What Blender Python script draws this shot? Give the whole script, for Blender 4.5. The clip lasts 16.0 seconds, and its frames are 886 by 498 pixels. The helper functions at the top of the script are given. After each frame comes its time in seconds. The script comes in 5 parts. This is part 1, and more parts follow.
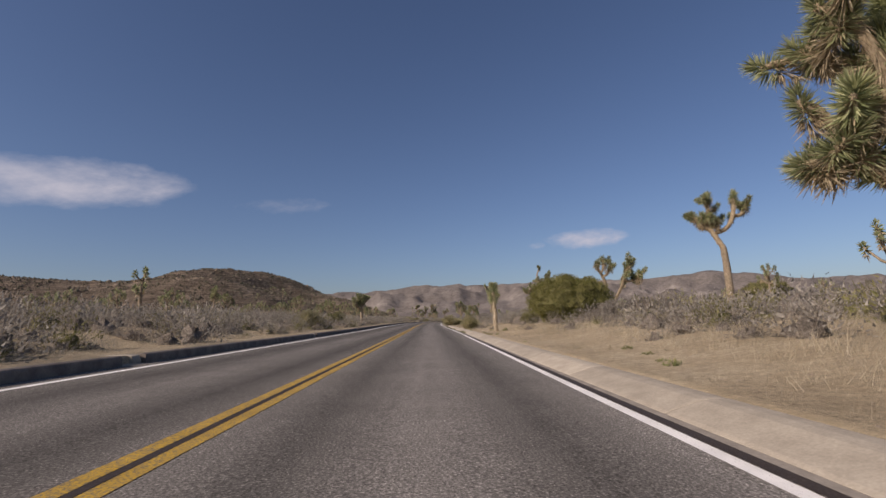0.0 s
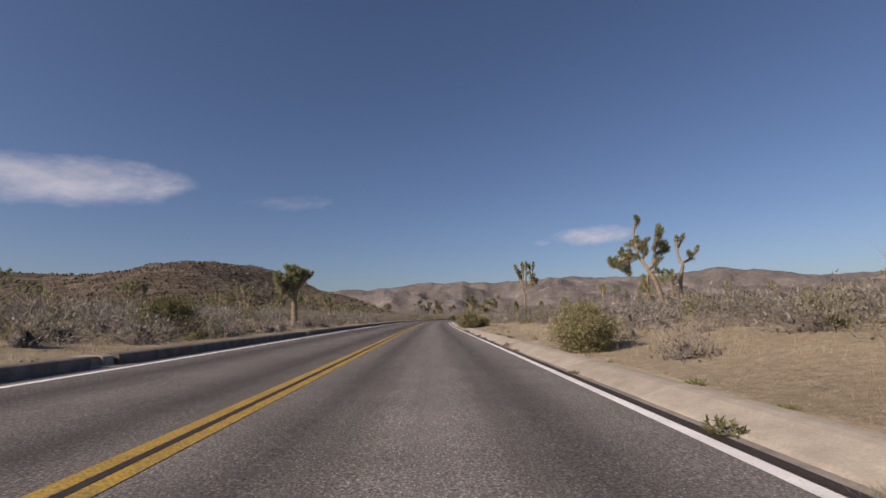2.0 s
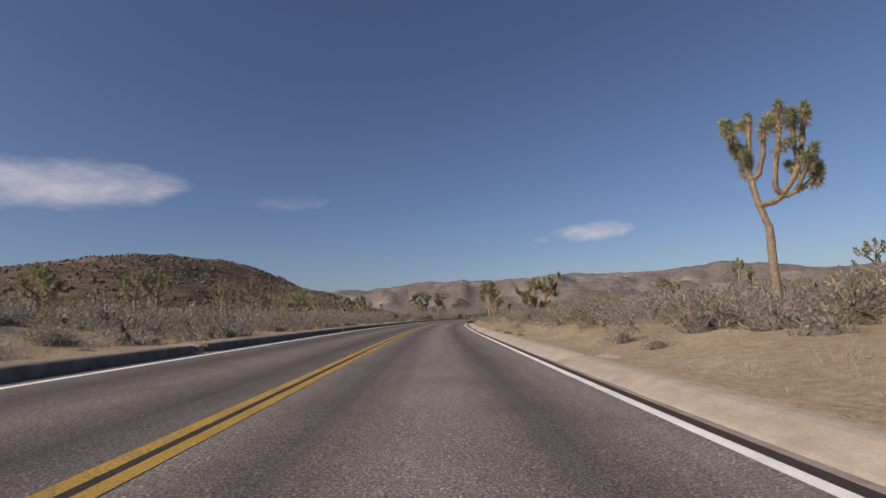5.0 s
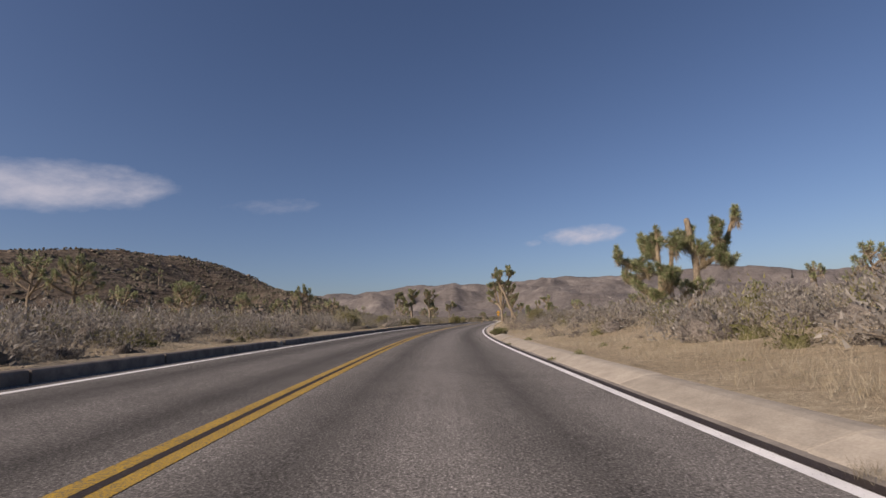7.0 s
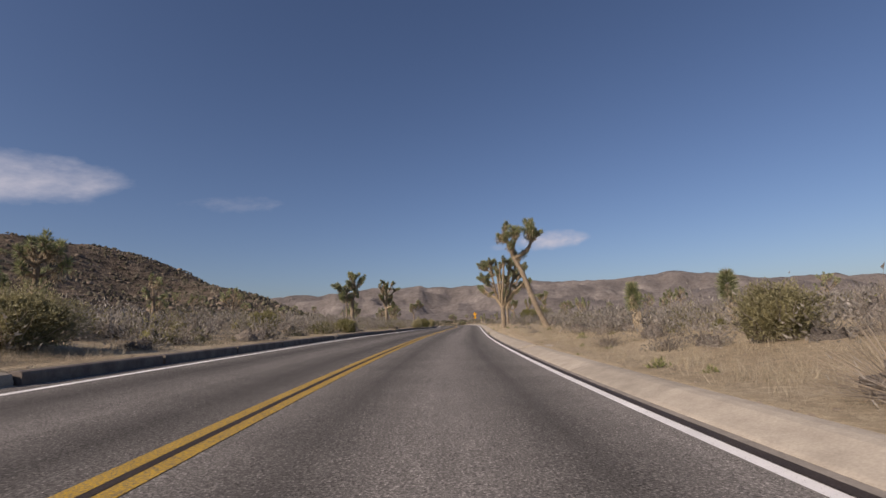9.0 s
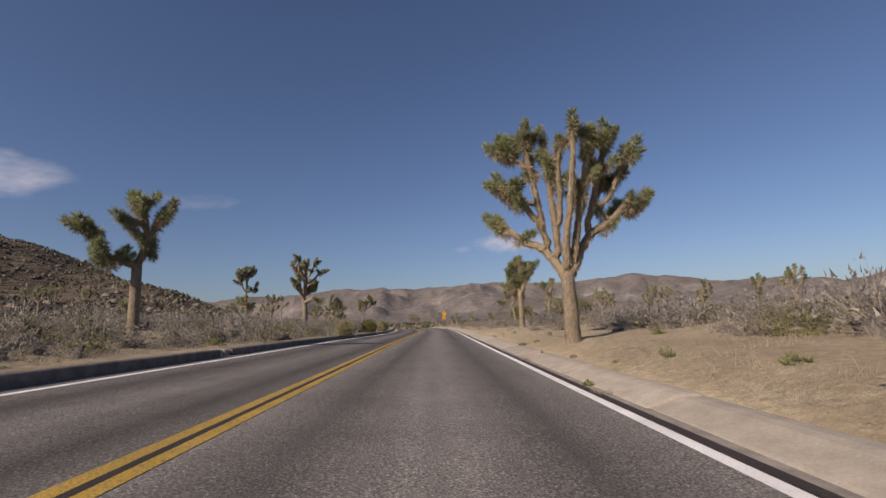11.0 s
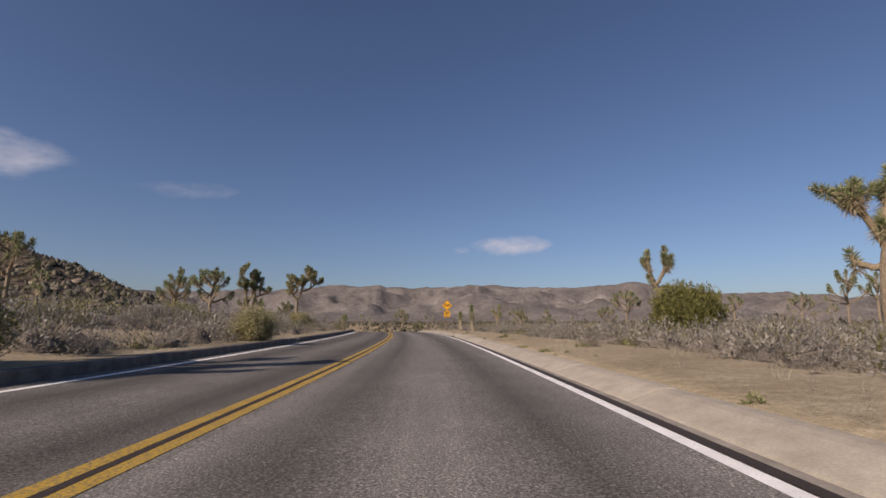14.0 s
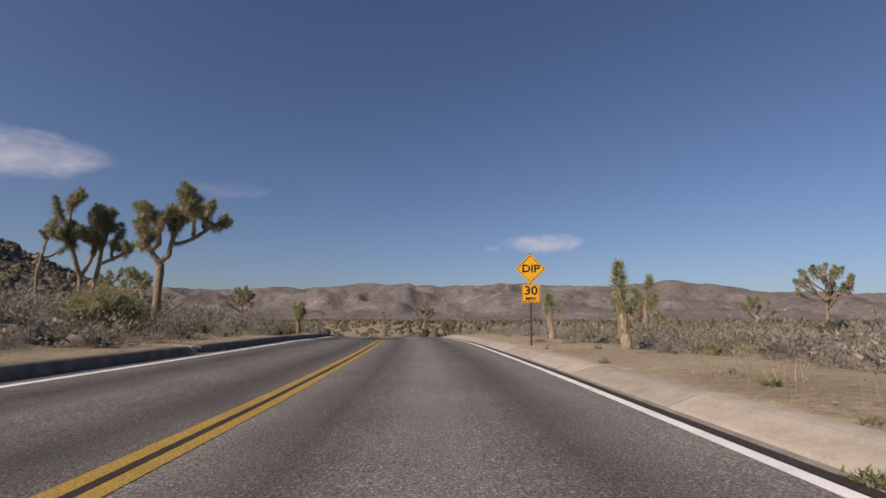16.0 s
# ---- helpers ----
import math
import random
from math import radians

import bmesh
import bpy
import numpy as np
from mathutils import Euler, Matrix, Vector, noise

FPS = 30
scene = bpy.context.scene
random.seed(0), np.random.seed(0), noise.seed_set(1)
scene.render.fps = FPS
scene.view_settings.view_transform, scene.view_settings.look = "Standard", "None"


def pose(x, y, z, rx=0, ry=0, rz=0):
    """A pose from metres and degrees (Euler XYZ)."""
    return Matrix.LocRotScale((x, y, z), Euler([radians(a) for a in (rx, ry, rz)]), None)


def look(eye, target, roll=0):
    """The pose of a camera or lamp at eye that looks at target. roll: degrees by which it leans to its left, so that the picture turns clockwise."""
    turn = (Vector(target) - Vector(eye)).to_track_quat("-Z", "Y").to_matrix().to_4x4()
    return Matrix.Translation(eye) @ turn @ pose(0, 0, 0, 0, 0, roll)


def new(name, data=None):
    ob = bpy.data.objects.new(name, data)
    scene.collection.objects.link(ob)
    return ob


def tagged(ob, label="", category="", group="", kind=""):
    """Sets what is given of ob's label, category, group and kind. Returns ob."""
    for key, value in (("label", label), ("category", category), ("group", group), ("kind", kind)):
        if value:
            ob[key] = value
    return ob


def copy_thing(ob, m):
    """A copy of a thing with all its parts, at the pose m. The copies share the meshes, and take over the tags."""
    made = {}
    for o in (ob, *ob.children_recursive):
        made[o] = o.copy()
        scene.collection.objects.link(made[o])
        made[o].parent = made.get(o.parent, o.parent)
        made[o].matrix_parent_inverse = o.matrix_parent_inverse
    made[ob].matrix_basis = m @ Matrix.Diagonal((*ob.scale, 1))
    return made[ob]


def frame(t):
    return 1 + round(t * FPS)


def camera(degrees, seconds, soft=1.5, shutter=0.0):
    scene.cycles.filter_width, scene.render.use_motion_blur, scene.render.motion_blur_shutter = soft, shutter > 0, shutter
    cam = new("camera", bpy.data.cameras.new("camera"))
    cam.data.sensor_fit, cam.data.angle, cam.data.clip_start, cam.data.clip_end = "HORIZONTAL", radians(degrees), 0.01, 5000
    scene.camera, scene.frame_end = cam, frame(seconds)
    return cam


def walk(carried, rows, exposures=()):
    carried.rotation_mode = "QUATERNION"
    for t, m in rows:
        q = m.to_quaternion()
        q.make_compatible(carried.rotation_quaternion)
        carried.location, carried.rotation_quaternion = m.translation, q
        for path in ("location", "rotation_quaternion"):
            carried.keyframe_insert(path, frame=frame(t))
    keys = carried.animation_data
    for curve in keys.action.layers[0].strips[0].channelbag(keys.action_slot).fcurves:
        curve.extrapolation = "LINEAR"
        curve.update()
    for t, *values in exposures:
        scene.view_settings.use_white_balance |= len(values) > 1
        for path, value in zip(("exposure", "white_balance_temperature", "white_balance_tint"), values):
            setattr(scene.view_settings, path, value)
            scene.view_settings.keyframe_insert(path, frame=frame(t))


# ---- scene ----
cam = camera(85.0, 16.0, soft=1.5, shutter=0.015)
PATH = [
    (0.00, (0.000, 0.000, 0.865), (0.096, 9.894, 2.311), -1.33),
    (0.50, (-0.105, 7.653, 0.865), (-0.050, 17.548, 2.310), -1.23),
    (1.00, (-0.238, 15.308, 0.865), (-0.212, 25.201, 2.322), -1.34),
    (1.50, (-0.389, 22.964, 0.865), (-0.378, 32.861, 2.301), -1.66),
    (2.00, (-0.546, 30.623, 0.865), (-0.537, 40.524, 2.269), -1.39),
    (2.50, (-0.708, 38.271, 0.865), (-0.709, 48.170, 2.284), -1.51),
    (3.00, (-0.875, 45.893, 0.865), (-0.882, 55.790, 2.292), -1.73),
    (3.50, (-1.052, 53.487, 0.865), (-1.079, 63.390, 2.260), -2.09),
    (4.00, (-1.236, 61.056, 0.865), (-1.264, 70.955, 2.278), -2.23),
    (4.50, (-1.409, 68.597, 0.865), (-1.404, 78.499, 2.264), -2.28),
    (5.00, (-1.558, 76.112, 0.865), (-1.526, 86.015, 2.254), -2.32),
    (5.50, (-1.686, 83.599, 0.865), (-1.627, 93.504, 2.242), -2.35),
    (6.00, (-1.790, 91.060, 0.865), (-1.694, 100.966, 2.227), -2.38),
    (6.50, (-1.859, 98.464, 0.865), (-1.705, 108.358, 2.304), -2.47),
    (7.00, (-1.879, 105.775, 0.865), (-1.653, 115.665, 2.324), -2.43),
    (7.50, (-1.833, 112.992, 0.865), (-1.493, 122.876, 2.342), -2.32),
    (8.00, (-1.689, 120.114, 0.865), (-1.186, 129.994, 2.328), -2.03),
    (8.50, (-1.416, 127.180, 0.865), (-0.706, 137.049, 2.318), -1.81),
    (9.00, (-0.990, 134.236, 0.865), (-0.061, 144.079, 2.365), -2.02),
    (9.50, (-0.397, 141.278, 0.865), (0.782, 151.097, 2.345), -2.12),
    (10.00, (0.370, 148.300, 0.865), (1.787, 158.091, 2.324), -2.21),
    (10.50, (1.287, 155.296, 0.865), (2.884, 165.063, 2.301), -2.30),
    (11.00, (2.298, 162.263, 0.865), (3.971, 172.005, 2.380), -2.16),
    (11.50, (3.343, 169.210, 0.865), (5.034, 178.951, 2.367), -1.75),
    (12.00, (4.397, 176.139, 0.865), (6.101, 185.874, 2.390), -1.31),
    (12.50, (5.466, 183.090, 0.865), (7.188, 192.821, 2.394), -0.76),
    (13.00, (6.552, 190.110, 0.865), (8.272, 199.839, 2.414), -0.06),
    (13.50, (7.648, 197.201, 0.865), (9.367, 206.928, 2.425), 0.08),
    (14.00, (8.745, 204.363, 0.865), (10.437, 214.098, 2.400), 0.38),
    (14.50, (9.812, 211.589, 0.865), (11.418, 221.344, 2.371), 0.79),
    (15.00, (10.798, 218.872, 0.865), (12.251, 228.650, 2.373), 0.84),
    (15.50, (11.663, 226.214, 0.865), (12.928, 236.018, 2.376), 0.86),
    (16.00, (12.395, 233.615, 0.865), (13.483, 243.442, 2.367), 0.70),
]
walk(cam, [(t, look(eye, target, roll)) for t, eye, target, roll in PATH],
     [(0.0, 0.2, 6700, 22), (16.0, 0.2, 6700, 22)])

# ---- light ----
SUN_AZ, SUN_EL = radians(-124), radians(31)   # from +y, clockwise
world = bpy.data.worlds.new("sky")
scene.world = world
world.use_nodes = True
wn = world.node_tree.nodes
wl = world.node_tree.links
sky = wn.new("ShaderNodeTexSky")
sky.sky_type, sky.sun_disc = "NISHITA", False
sky.sun_elevation, sky.sun_rotation = SUN_EL, SUN_AZ
sky.altitude, sky.dust_density, sky.ozone_density, sky.air_density = 0, 1.0, 4.5, 0.9
wn["Background"].inputs[1].default_value = 0.07
wl.new(sky.outputs[0], wn["Background"].inputs[0])
sun = new("sun", bpy.data.lights.new("sun", "SUN"))
sun.data.energy, sun.data.angle, sun.data.color = 4.5, radians(0.5), (1, 0.895, 0.73)
sun_dir = Vector((math.sin(SUN_AZ) * math.cos(SUN_EL), math.cos(SUN_AZ) * math.cos(SUN_EL), math.sin(SUN_EL)))
sun.matrix_world = look(sun_dir * 50, (0, 0, 0))


# ---- materials ----
class Mat:
    """A node material built in short steps."""

    def __init__(self, name, rough=0.9, spec=0.25):
        self.m = bpy.data.materials.new(name)
        self.m.use_nodes = True
        self.nt = self.m.node_tree
        self.b = self.nt.nodes["Principled BSDF"]
        self.b.inputs["Roughness"].default_value = rough
        self.b.inputs["Specular IOR Level"].default_value = spec

    def node(self, kind):
        return self.nt.nodes.new(kind)

    def link(self, a, b):
        self.nt.links.new(a, b)

    def coords(self, out="Object"):
        return self.node("ShaderNodeTexCoord").outputs[out]

    def noise(self, vec, scale, detail=4, rough=0.6):
        n = self.node("ShaderNodeTexNoise")
        n.inputs["Scale"].default_value, n.inputs["Detail"].default_value, n.inputs["Roughness"].default_value = scale, detail, rough
        if vec is not None:
            self.link(vec, n.inputs["Vector"])
        return n.outputs["Fac"]

    def cells(self, vec, scale, out="Distance"):
        n = self.node("ShaderNodeTexVoronoi")
        n.inputs["Scale"].default_value = scale
        self.link(vec, n.inputs["Vector"])
        return n.outputs[out]

    def ramp(self, fac, *stops):
        r = self.node("ShaderNodeValToRGB")
        el = r.color_ramp.elements
        while len(el) < len(stops):
            el.new(0.5)
        for e, (p, c) in zip(el, stops):
            e.position, e.color = p, (*((c, c, c) if isinstance(c, (int, float)) else c), 1)
        self.link(fac, r.inputs[0])
        return r.outputs[0]

    def mix(self, fac, a, b, mode="MIX"):
        n = self.node("ShaderNodeMix")
        n.data_type, n.blend_type = "RGBA", mode
        for sock, v in ((n.inputs[0], fac), (n.inputs[6], a), (n.inputs[7], b)):
            if isinstance(v, (int, float)):
                sock.default_value = v
            elif isinstance(v, tuple):
                sock.default_value = (*v, 1)
            else:
                self.link(v, sock)
        return n.outputs[2]

    def math(self, op, a, b=0.0):
        n = self.node("ShaderNodeMath")
        n.operation = op
        for sock, v in zip(n.inputs, (a, b)):
            if isinstance(v, (int, float)):
                sock.default_value = v
            else:
                self.link(v, sock)
        return n.outputs[0]

    def bump(self, h, strength=0.5, dist=0.02):
        n = self.node("ShaderNodeBump")
        n.inputs["Strength"].default_value, n.inputs["Distance"].default_value = strength, dist
        self.link(h, n.inputs["Height"])
        self.link(n.outputs[0], self.b.inputs["Normal"])
        return self

    def color(self, c):
        self.link(c, self.b.inputs["Base Color"])
        return self


def make_asphalt():
    k = Mat("asphalt", 0.92, 0.12)
    uv = k.coords("UV")
    p = k.coords("Object")
    sep = k.node("ShaderNodeSeparateXYZ")
    k.link(uv, sep.inputs[0])
    lane = k.math("ABSOLUTE", k.math("SUBTRACT", k.math("ABSOLUTE", sep.outputs[0]), 1.75))
    track = k.math("ABSOLUTE", k.math("SUBTRACT", lane, 0.95))
    wear = k.ramp(track, (0.0, 0.58), (0.75, 1.12))
    side = k.ramp(sep.outputs[0], (0.0, 0.82), (0.02, 0.99))     # the left lane is darker than the right
    grain = k.ramp(k.noise(p, 60, 3, 0.8), (0.33, 0.25), (0.58, 1.15), (0.74, 3.1))
    stones = k.ramp(k.cells(p, 38), (0.0, 1.35), (0.5, 0.75))
    broad = k.ramp(k.noise(p, 0.9, 5), (0.3, 0.88), (0.7, 1.12))
    streak = k.node("ShaderNodeMapping")
    streak.inputs["Scale"].default_value = (2.2, 0.05, 1)
    k.link(uv, streak.inputs[0])
    lines = k.ramp(k.noise(streak.outputs[0], 1.5, 4), (0.3, 0.9), (0.7, 1.1))
    c = k.mix(1.0, (0.226, 0.211, 0.193), wear, "MULTIPLY")
    for f in (grain, stones, broad, lines, side):
        c = k.mix(1.0, c, f, "MULTIPLY")
    k.color(c)
    return k.bump(k.noise(p, 70, 3, 0.7), 0.6, 0.006).m


def make_paint(name, col, worn, amount):
    k = Mat(name, 0.65, 0.3)
    p = k.coords()
    w = k.ramp(k.noise(p, 55, 5, 0.75), (amount, 0.0), (amount + 0.12, 1.0))
    c = k.mix(w, worn, col)
    c = k.mix(1.0, c, k.ramp(k.noise(p, 2.0, 4), (0.3, 0.8), (0.7, 1.05)), "MULTIPLY")
    k.color(c)
    return k.bump(k.noise(p, 70, 3, 0.7), 0.4, 0.005).m


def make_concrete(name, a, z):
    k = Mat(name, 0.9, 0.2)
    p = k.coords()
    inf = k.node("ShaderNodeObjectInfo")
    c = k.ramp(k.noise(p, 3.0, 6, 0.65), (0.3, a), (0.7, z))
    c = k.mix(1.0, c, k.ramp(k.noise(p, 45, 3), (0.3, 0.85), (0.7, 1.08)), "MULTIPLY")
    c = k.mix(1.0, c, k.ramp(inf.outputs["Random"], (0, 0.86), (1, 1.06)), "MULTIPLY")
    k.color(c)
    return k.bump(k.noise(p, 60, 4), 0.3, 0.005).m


def make_sand():
    k = Mat("desert_sand", 0.95, 0.1)
    p = k.coords()
    c = k.ramp(k.noise(p, 0.35, 6, 0.6), (0.3, (0.325, 0.262, 0.175)), (0.5, (0.43, 0.357, 0.245)), (0.72, (0.515, 0.44, 0.315)))
    c = k.mix(1.0, c, k.ramp(k.noise(p, 7, 5, 0.7), (0.3, 0.62), (0.7, 1.2)), "MULTIPLY")
    c = k.mix(1.0, c, k.ramp(k.noise(p, 48, 3, 0.8), (0.34, 0.6), (0.62, 1.15)), "MULTIPLY")
    peb = k.ramp(k.cells(p, 16), (0.0, 0.6), (0.12, 0.7), (0.2, 1.0))
    c = k.mix(1.0, c, peb, "MULTIPLY")
    litter = k.ramp(k.noise(p, 1.4, 7, 0.8), (0.46, 0.0), (0.6, 1.0))
    c = k.mix(k.math("MULTIPLY", litter, 0.66), c, (0.27, 0.215, 0.14))
    k.color(c)
    return k.bump(k.noise(p, 5, 8, 0.75), 0.8, 0.08).m


def make_slope():
    k = Mat("stony_slope", 0.95, 0.1)
    p = k.coords()
    c = k.ramp(k.noise(p, 0.09, 7, 0.7), (0.3, (0.085, 0.066, 0.05)), (0.6, (0.165, 0.132, 0.1)), (0.75, (0.28, 0.23, 0.176)))
    c = k.mix(1.0, c, k.ramp(k.noise(p, 1.1, 6, 0.75), (0.3, 0.45), (0.7, 1.35)), "MULTIPLY")
    mp = k.node("ShaderNodeMapping")
    mp.inputs["Scale"].default_value = (0.12, 0.12, 1.1)
    k.link(p, mp.inputs[0])
    c = k.mix(1.0, c, k.ramp(k.noise(mp.outputs[0], 1.0, 5, 0.7), (0.36, 0.55), (0.64, 1.45)), "MULTIPLY")
    k.color(c)
    return k.bump(k.noise(p, 0.6, 8, 0.75), 1.0, 0.8).m


def make_scrub():
    k = Mat("scrub_floor", 0.95, 0.1)
    p = k.coords()
    c = k.ramp(k.noise(p, 0.2, 6, 0.7), (0.3, (0.20, 0.155, 0.10)), (0.55, (0.29, 0.233, 0.155)), (0.74, (0.41, 0.34, 0.235)))
    c = k.mix(1.0, c, k.ramp(k.noise(p, 2.2, 5, 0.75), (0.32, 0.6), (0.68, 1.25)), "MULTIPLY")
    k.color(c)
    return k.bump(k.noise(p, 2.0, 7, 0.75), 1.0, 0.25).m


def make_range():
    k = Mat("far_mountain_rock", 0.95, 0.1)
    p = k.coords()
    c = k.ramp(k.noise(p, 0.006, 8, 0.72), (0.3, (0.125, 0.111, 0.102)), (0.55, (0.18, 0.161, 0.148)), (0.66, (0.25, 0.226, 0.206)), (0.72, (0.46, 0.42, 0.375)))
    c = k.mix(1.0, c, k.ramp(k.noise(p, 0.05, 6, 0.8), (0.35, 0.7), (0.65, 1.28)), "MULTIPLY")
    k.color(c)
    return k.bump(k.noise(p, 0.02, 8, 0.7), 1.0, 13).m


def make_bark(name, a, b):
    k = Mat(name, 0.95, 0.1)
    p = k.coords()
    mp = k.node("ShaderNodeMapping")
    mp.inputs["Scale"].default_value = (1, 1, 0.3)
    k.link(p, mp.inputs[0])
    n = k.noise(mp.outputs[0], 24, 6, 0.8)
    c = k.ramp(n, (0.3, a), (0.68, b))
    c = k.mix(1.0, c, k.ramp(k.noise(p, 2.5, 4), (0.3, 0.75), (0.7, 1.1)), "MULTIPLY")
    k.color(c)
    return k.bump(n, 1.0, 0.05).m


def make_leaf(name, *cols, spread=0.35, rough=0.6, spec=0.3, patch=0.0, thin=0.35):
    """Leaf colours vary from leaf to leaf and from plant to plant."""
    k = Mat(name, rough, spec)
    geo = k.node("ShaderNodeNewGeometry")
    inf = k.node("ShaderNodeObjectInfo")
    stops = [(i / max(1, len(cols) - 1), c) for i, c in enumerate(cols)]
    c = k.ramp(geo.outputs["Random Per Island"], *stops)
    c = k.mix(1.0, c, k.ramp(inf.outputs["Random"], (0, 1 - spread), (1, 1 + spread)), "MULTIPLY")
    if patch:
        c = k.mix(1.0, c, k.ramp(k.noise(k.coords(), 0.8, 3), (0.36, 1 - patch), (0.64, 1 + patch)), "MULTIPLY")
    k.color(c)
    tl, mx = k.node("ShaderNodeBsdfTranslucent"), k.node("ShaderNodeMixShader")
    k.link(c, tl.inputs[0])
    mx.inputs[0].default_value = thin
    k.link(k.b.outputs[0], mx.inputs[1])
    k.link(tl.outputs[0], mx.inputs[2])
    k.link(mx.outputs[0], k.nt.nodes["Material Output"].inputs[0])
    return k.m


def make_shaded_tangle(name, *cols):
    """The close tangle of twigs and old leaves inside a bush, coloured darker for the shade within."""
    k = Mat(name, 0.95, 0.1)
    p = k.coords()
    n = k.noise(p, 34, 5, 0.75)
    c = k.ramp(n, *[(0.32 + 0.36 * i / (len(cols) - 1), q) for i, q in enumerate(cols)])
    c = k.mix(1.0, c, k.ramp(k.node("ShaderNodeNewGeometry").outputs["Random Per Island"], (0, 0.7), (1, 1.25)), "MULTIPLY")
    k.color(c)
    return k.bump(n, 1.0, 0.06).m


def make_tuft(name, *cols):
    k = Mat(name, 0.9, 0.1)
    geo = k.node("ShaderNodeNewGeometry")
    p = k.coords()
    c = k.ramp(geo.outputs["Random Per Island"], *[(i / max(1, len(cols) - 1), c) for i, c in enumerate(cols)])
    c = k.mix(1.0, c, k.ramp(k.noise(p, 0.06, 3), (0.35, 0.75), (0.65, 1.25)), "MULTIPLY")
    k.color(c)
    return k.m


def plain(name, col, rough=0.5, metal=0.0):
    k = Mat(name, rough, 0.4)
    k.b.inputs["Metallic"].default_value = metal
    c = k.ramp(k.noise(k.coords(), 9, 5, 0.7), (0.3, tuple(v * 0.85 for v in col)), (0.7, tuple(min(1, v * 1.08) for v in col)))
    return k.color(c).m


ASPH = make_asphalt()
WHITE = make_paint("white_road_paint", (0.84, 0.83, 0.8), (0.25, 0.23, 0.21), 0.30)
YELLOW = make_paint("yellow_road_paint", (0.54, 0.335, 0.03), (0.20, 0.155, 0.08), 0.43)
CONC = make_concrete("weathered_concrete", (0.31, 0.274, 0.222), (0.435, 0.39, 0.318))
# Concrete darkened so its colour carries the shade on the left kerb's face.
DARK_CONC = make_concrete("shaded_kerb_concrete", (0.115, 0.098, 0.088), (0.23, 0.20, 0.172))
GUTTER = make_concrete("gutter_concrete", (0.2, 0.178, 0.152), (0.34, 0.305, 0.26))
TAR = make_paint("tar", (0.04, 0.029, 0.022), (0.085, 0.066, 0.052), 0.36)
SAND = make_sand()
SLOPE = make_slope()
SCRUB = make_scrub()
RANGE = make_range()
BARK = make_bark("joshua_bark", (0.115, 0.09, 0.066), (0.385, 0.315, 0.225))
BARK_PALE = make_bark("pale_limb_bark", (0.19, 0.145, 0.095), (0.43, 0.35, 0.24))
LEAF = make_leaf("joshua_leaf", (0.145, 0.175, 0.08), (0.255, 0.28, 0.14), (0.43, 0.43, 0.255), spread=0.2)
STRAW = make_leaf("dead_joshua_leaf", (0.22, 0.17, 0.105), (0.34, 0.275, 0.175), (0.46, 0.39, 0.27), spread=0.15)
TWIG = make_leaf("grey_twig", (0.19, 0.155, 0.12), (0.29, 0.245, 0.19), (0.40, 0.345, 0.275))
SAGE = make_leaf("grey_sage_leaf", (0.17, 0.155, 0.132), (0.25, 0.23, 0.198), (0.355, 0.33, 0.288), patch=0.25)
PALE = make_leaf("pale_straw_green_leaf", (0.18, 0.168, 0.082), (0.28, 0.26, 0.135), (0.40, 0.368, 0.22))
OLIVE = make_leaf("olive_leaf", (0.125, 0.125, 0.045), (0.21, 0.20, 0.08), (0.31, 0.285, 0.14), patch=0.2)
# Cores coloured darker than their leaves to give the shade inside a bush.
SAGE_CORE = make_shaded_tangle("shaded_sage_tangle", (0.095, 0.082, 0.068), (0.2, 0.175, 0.15), (0.33, 0.295, 0.255))
PALE_CORE = make_shaded_tangle("shaded_pale_tangle", (0.12, 0.105, 0.05), (0.25, 0.225, 0.11), (0.38, 0.34, 0.19))
GREEN_CORE = make_shaded_tangle("shaded_green_tangle", (0.085, 0.083, 0.038), (0.165, 0.158, 0.068), (0.25, 0.235, 0.11))
GREEN = make_leaf("juniper_leaf", (0.105, 0.112, 0.028), (0.17, 0.17, 0.05), (0.26, 0.242, 0.085), spread=0.15)
GRASS = make_leaf("dry_grass", (0.24, 0.2, 0.135), (0.335, 0.29, 0.205), (0.43, 0.38, 0.285), spread=0.2, patch=0.2)
WEED = make_leaf("weed_leaf", (0.11, 0.13, 0.045), (0.19, 0.205, 0.08), (0.31, 0.28, 0.14))
FAR_SHRUB = make_tuft("far_shrub", (0.055, 0.053, 0.033), (0.085, 0.08, 0.054), (0.12, 0.108, 0.08), (0.16, 0.142, 0.108))
FAR_GRASS = make_tuft("far_dry_grass", (0.30, 0.23, 0.125), (0.42, 0.33, 0.19), (0.5, 0.41, 0.26))
STONE = make_bark("granite_stone", (0.24, 0.19, 0.145), (0.46, 0.385, 0.305))
HILL_STONE = make_bark("hill_stone", (0.15, 0.12, 0.093), (0.31, 0.258, 0.205))
YUCCA_BARK = make_bark("pale_yucca_bark", (0.27, 0.22, 0.155), (0.55, 0.465, 0.35))
YUCCA_THATCH = make_leaf("pale_dead_leaf", (0.36, 0.295, 0.20), (0.48, 0.40, 0.28), (0.58, 0.50, 0.37), spread=0.1)
SIGN_YELLOW = plain("sign_yellow", (0.72, 0.36, 0.015), 0.45)
SIGN_BLACK = plain("sign_black", (0.015, 0.014, 0.013), 0.5)
RUST = make_bark("rusty_steel", (0.09, 0.045, 0.03), (0.20, 0.10, 0.06))

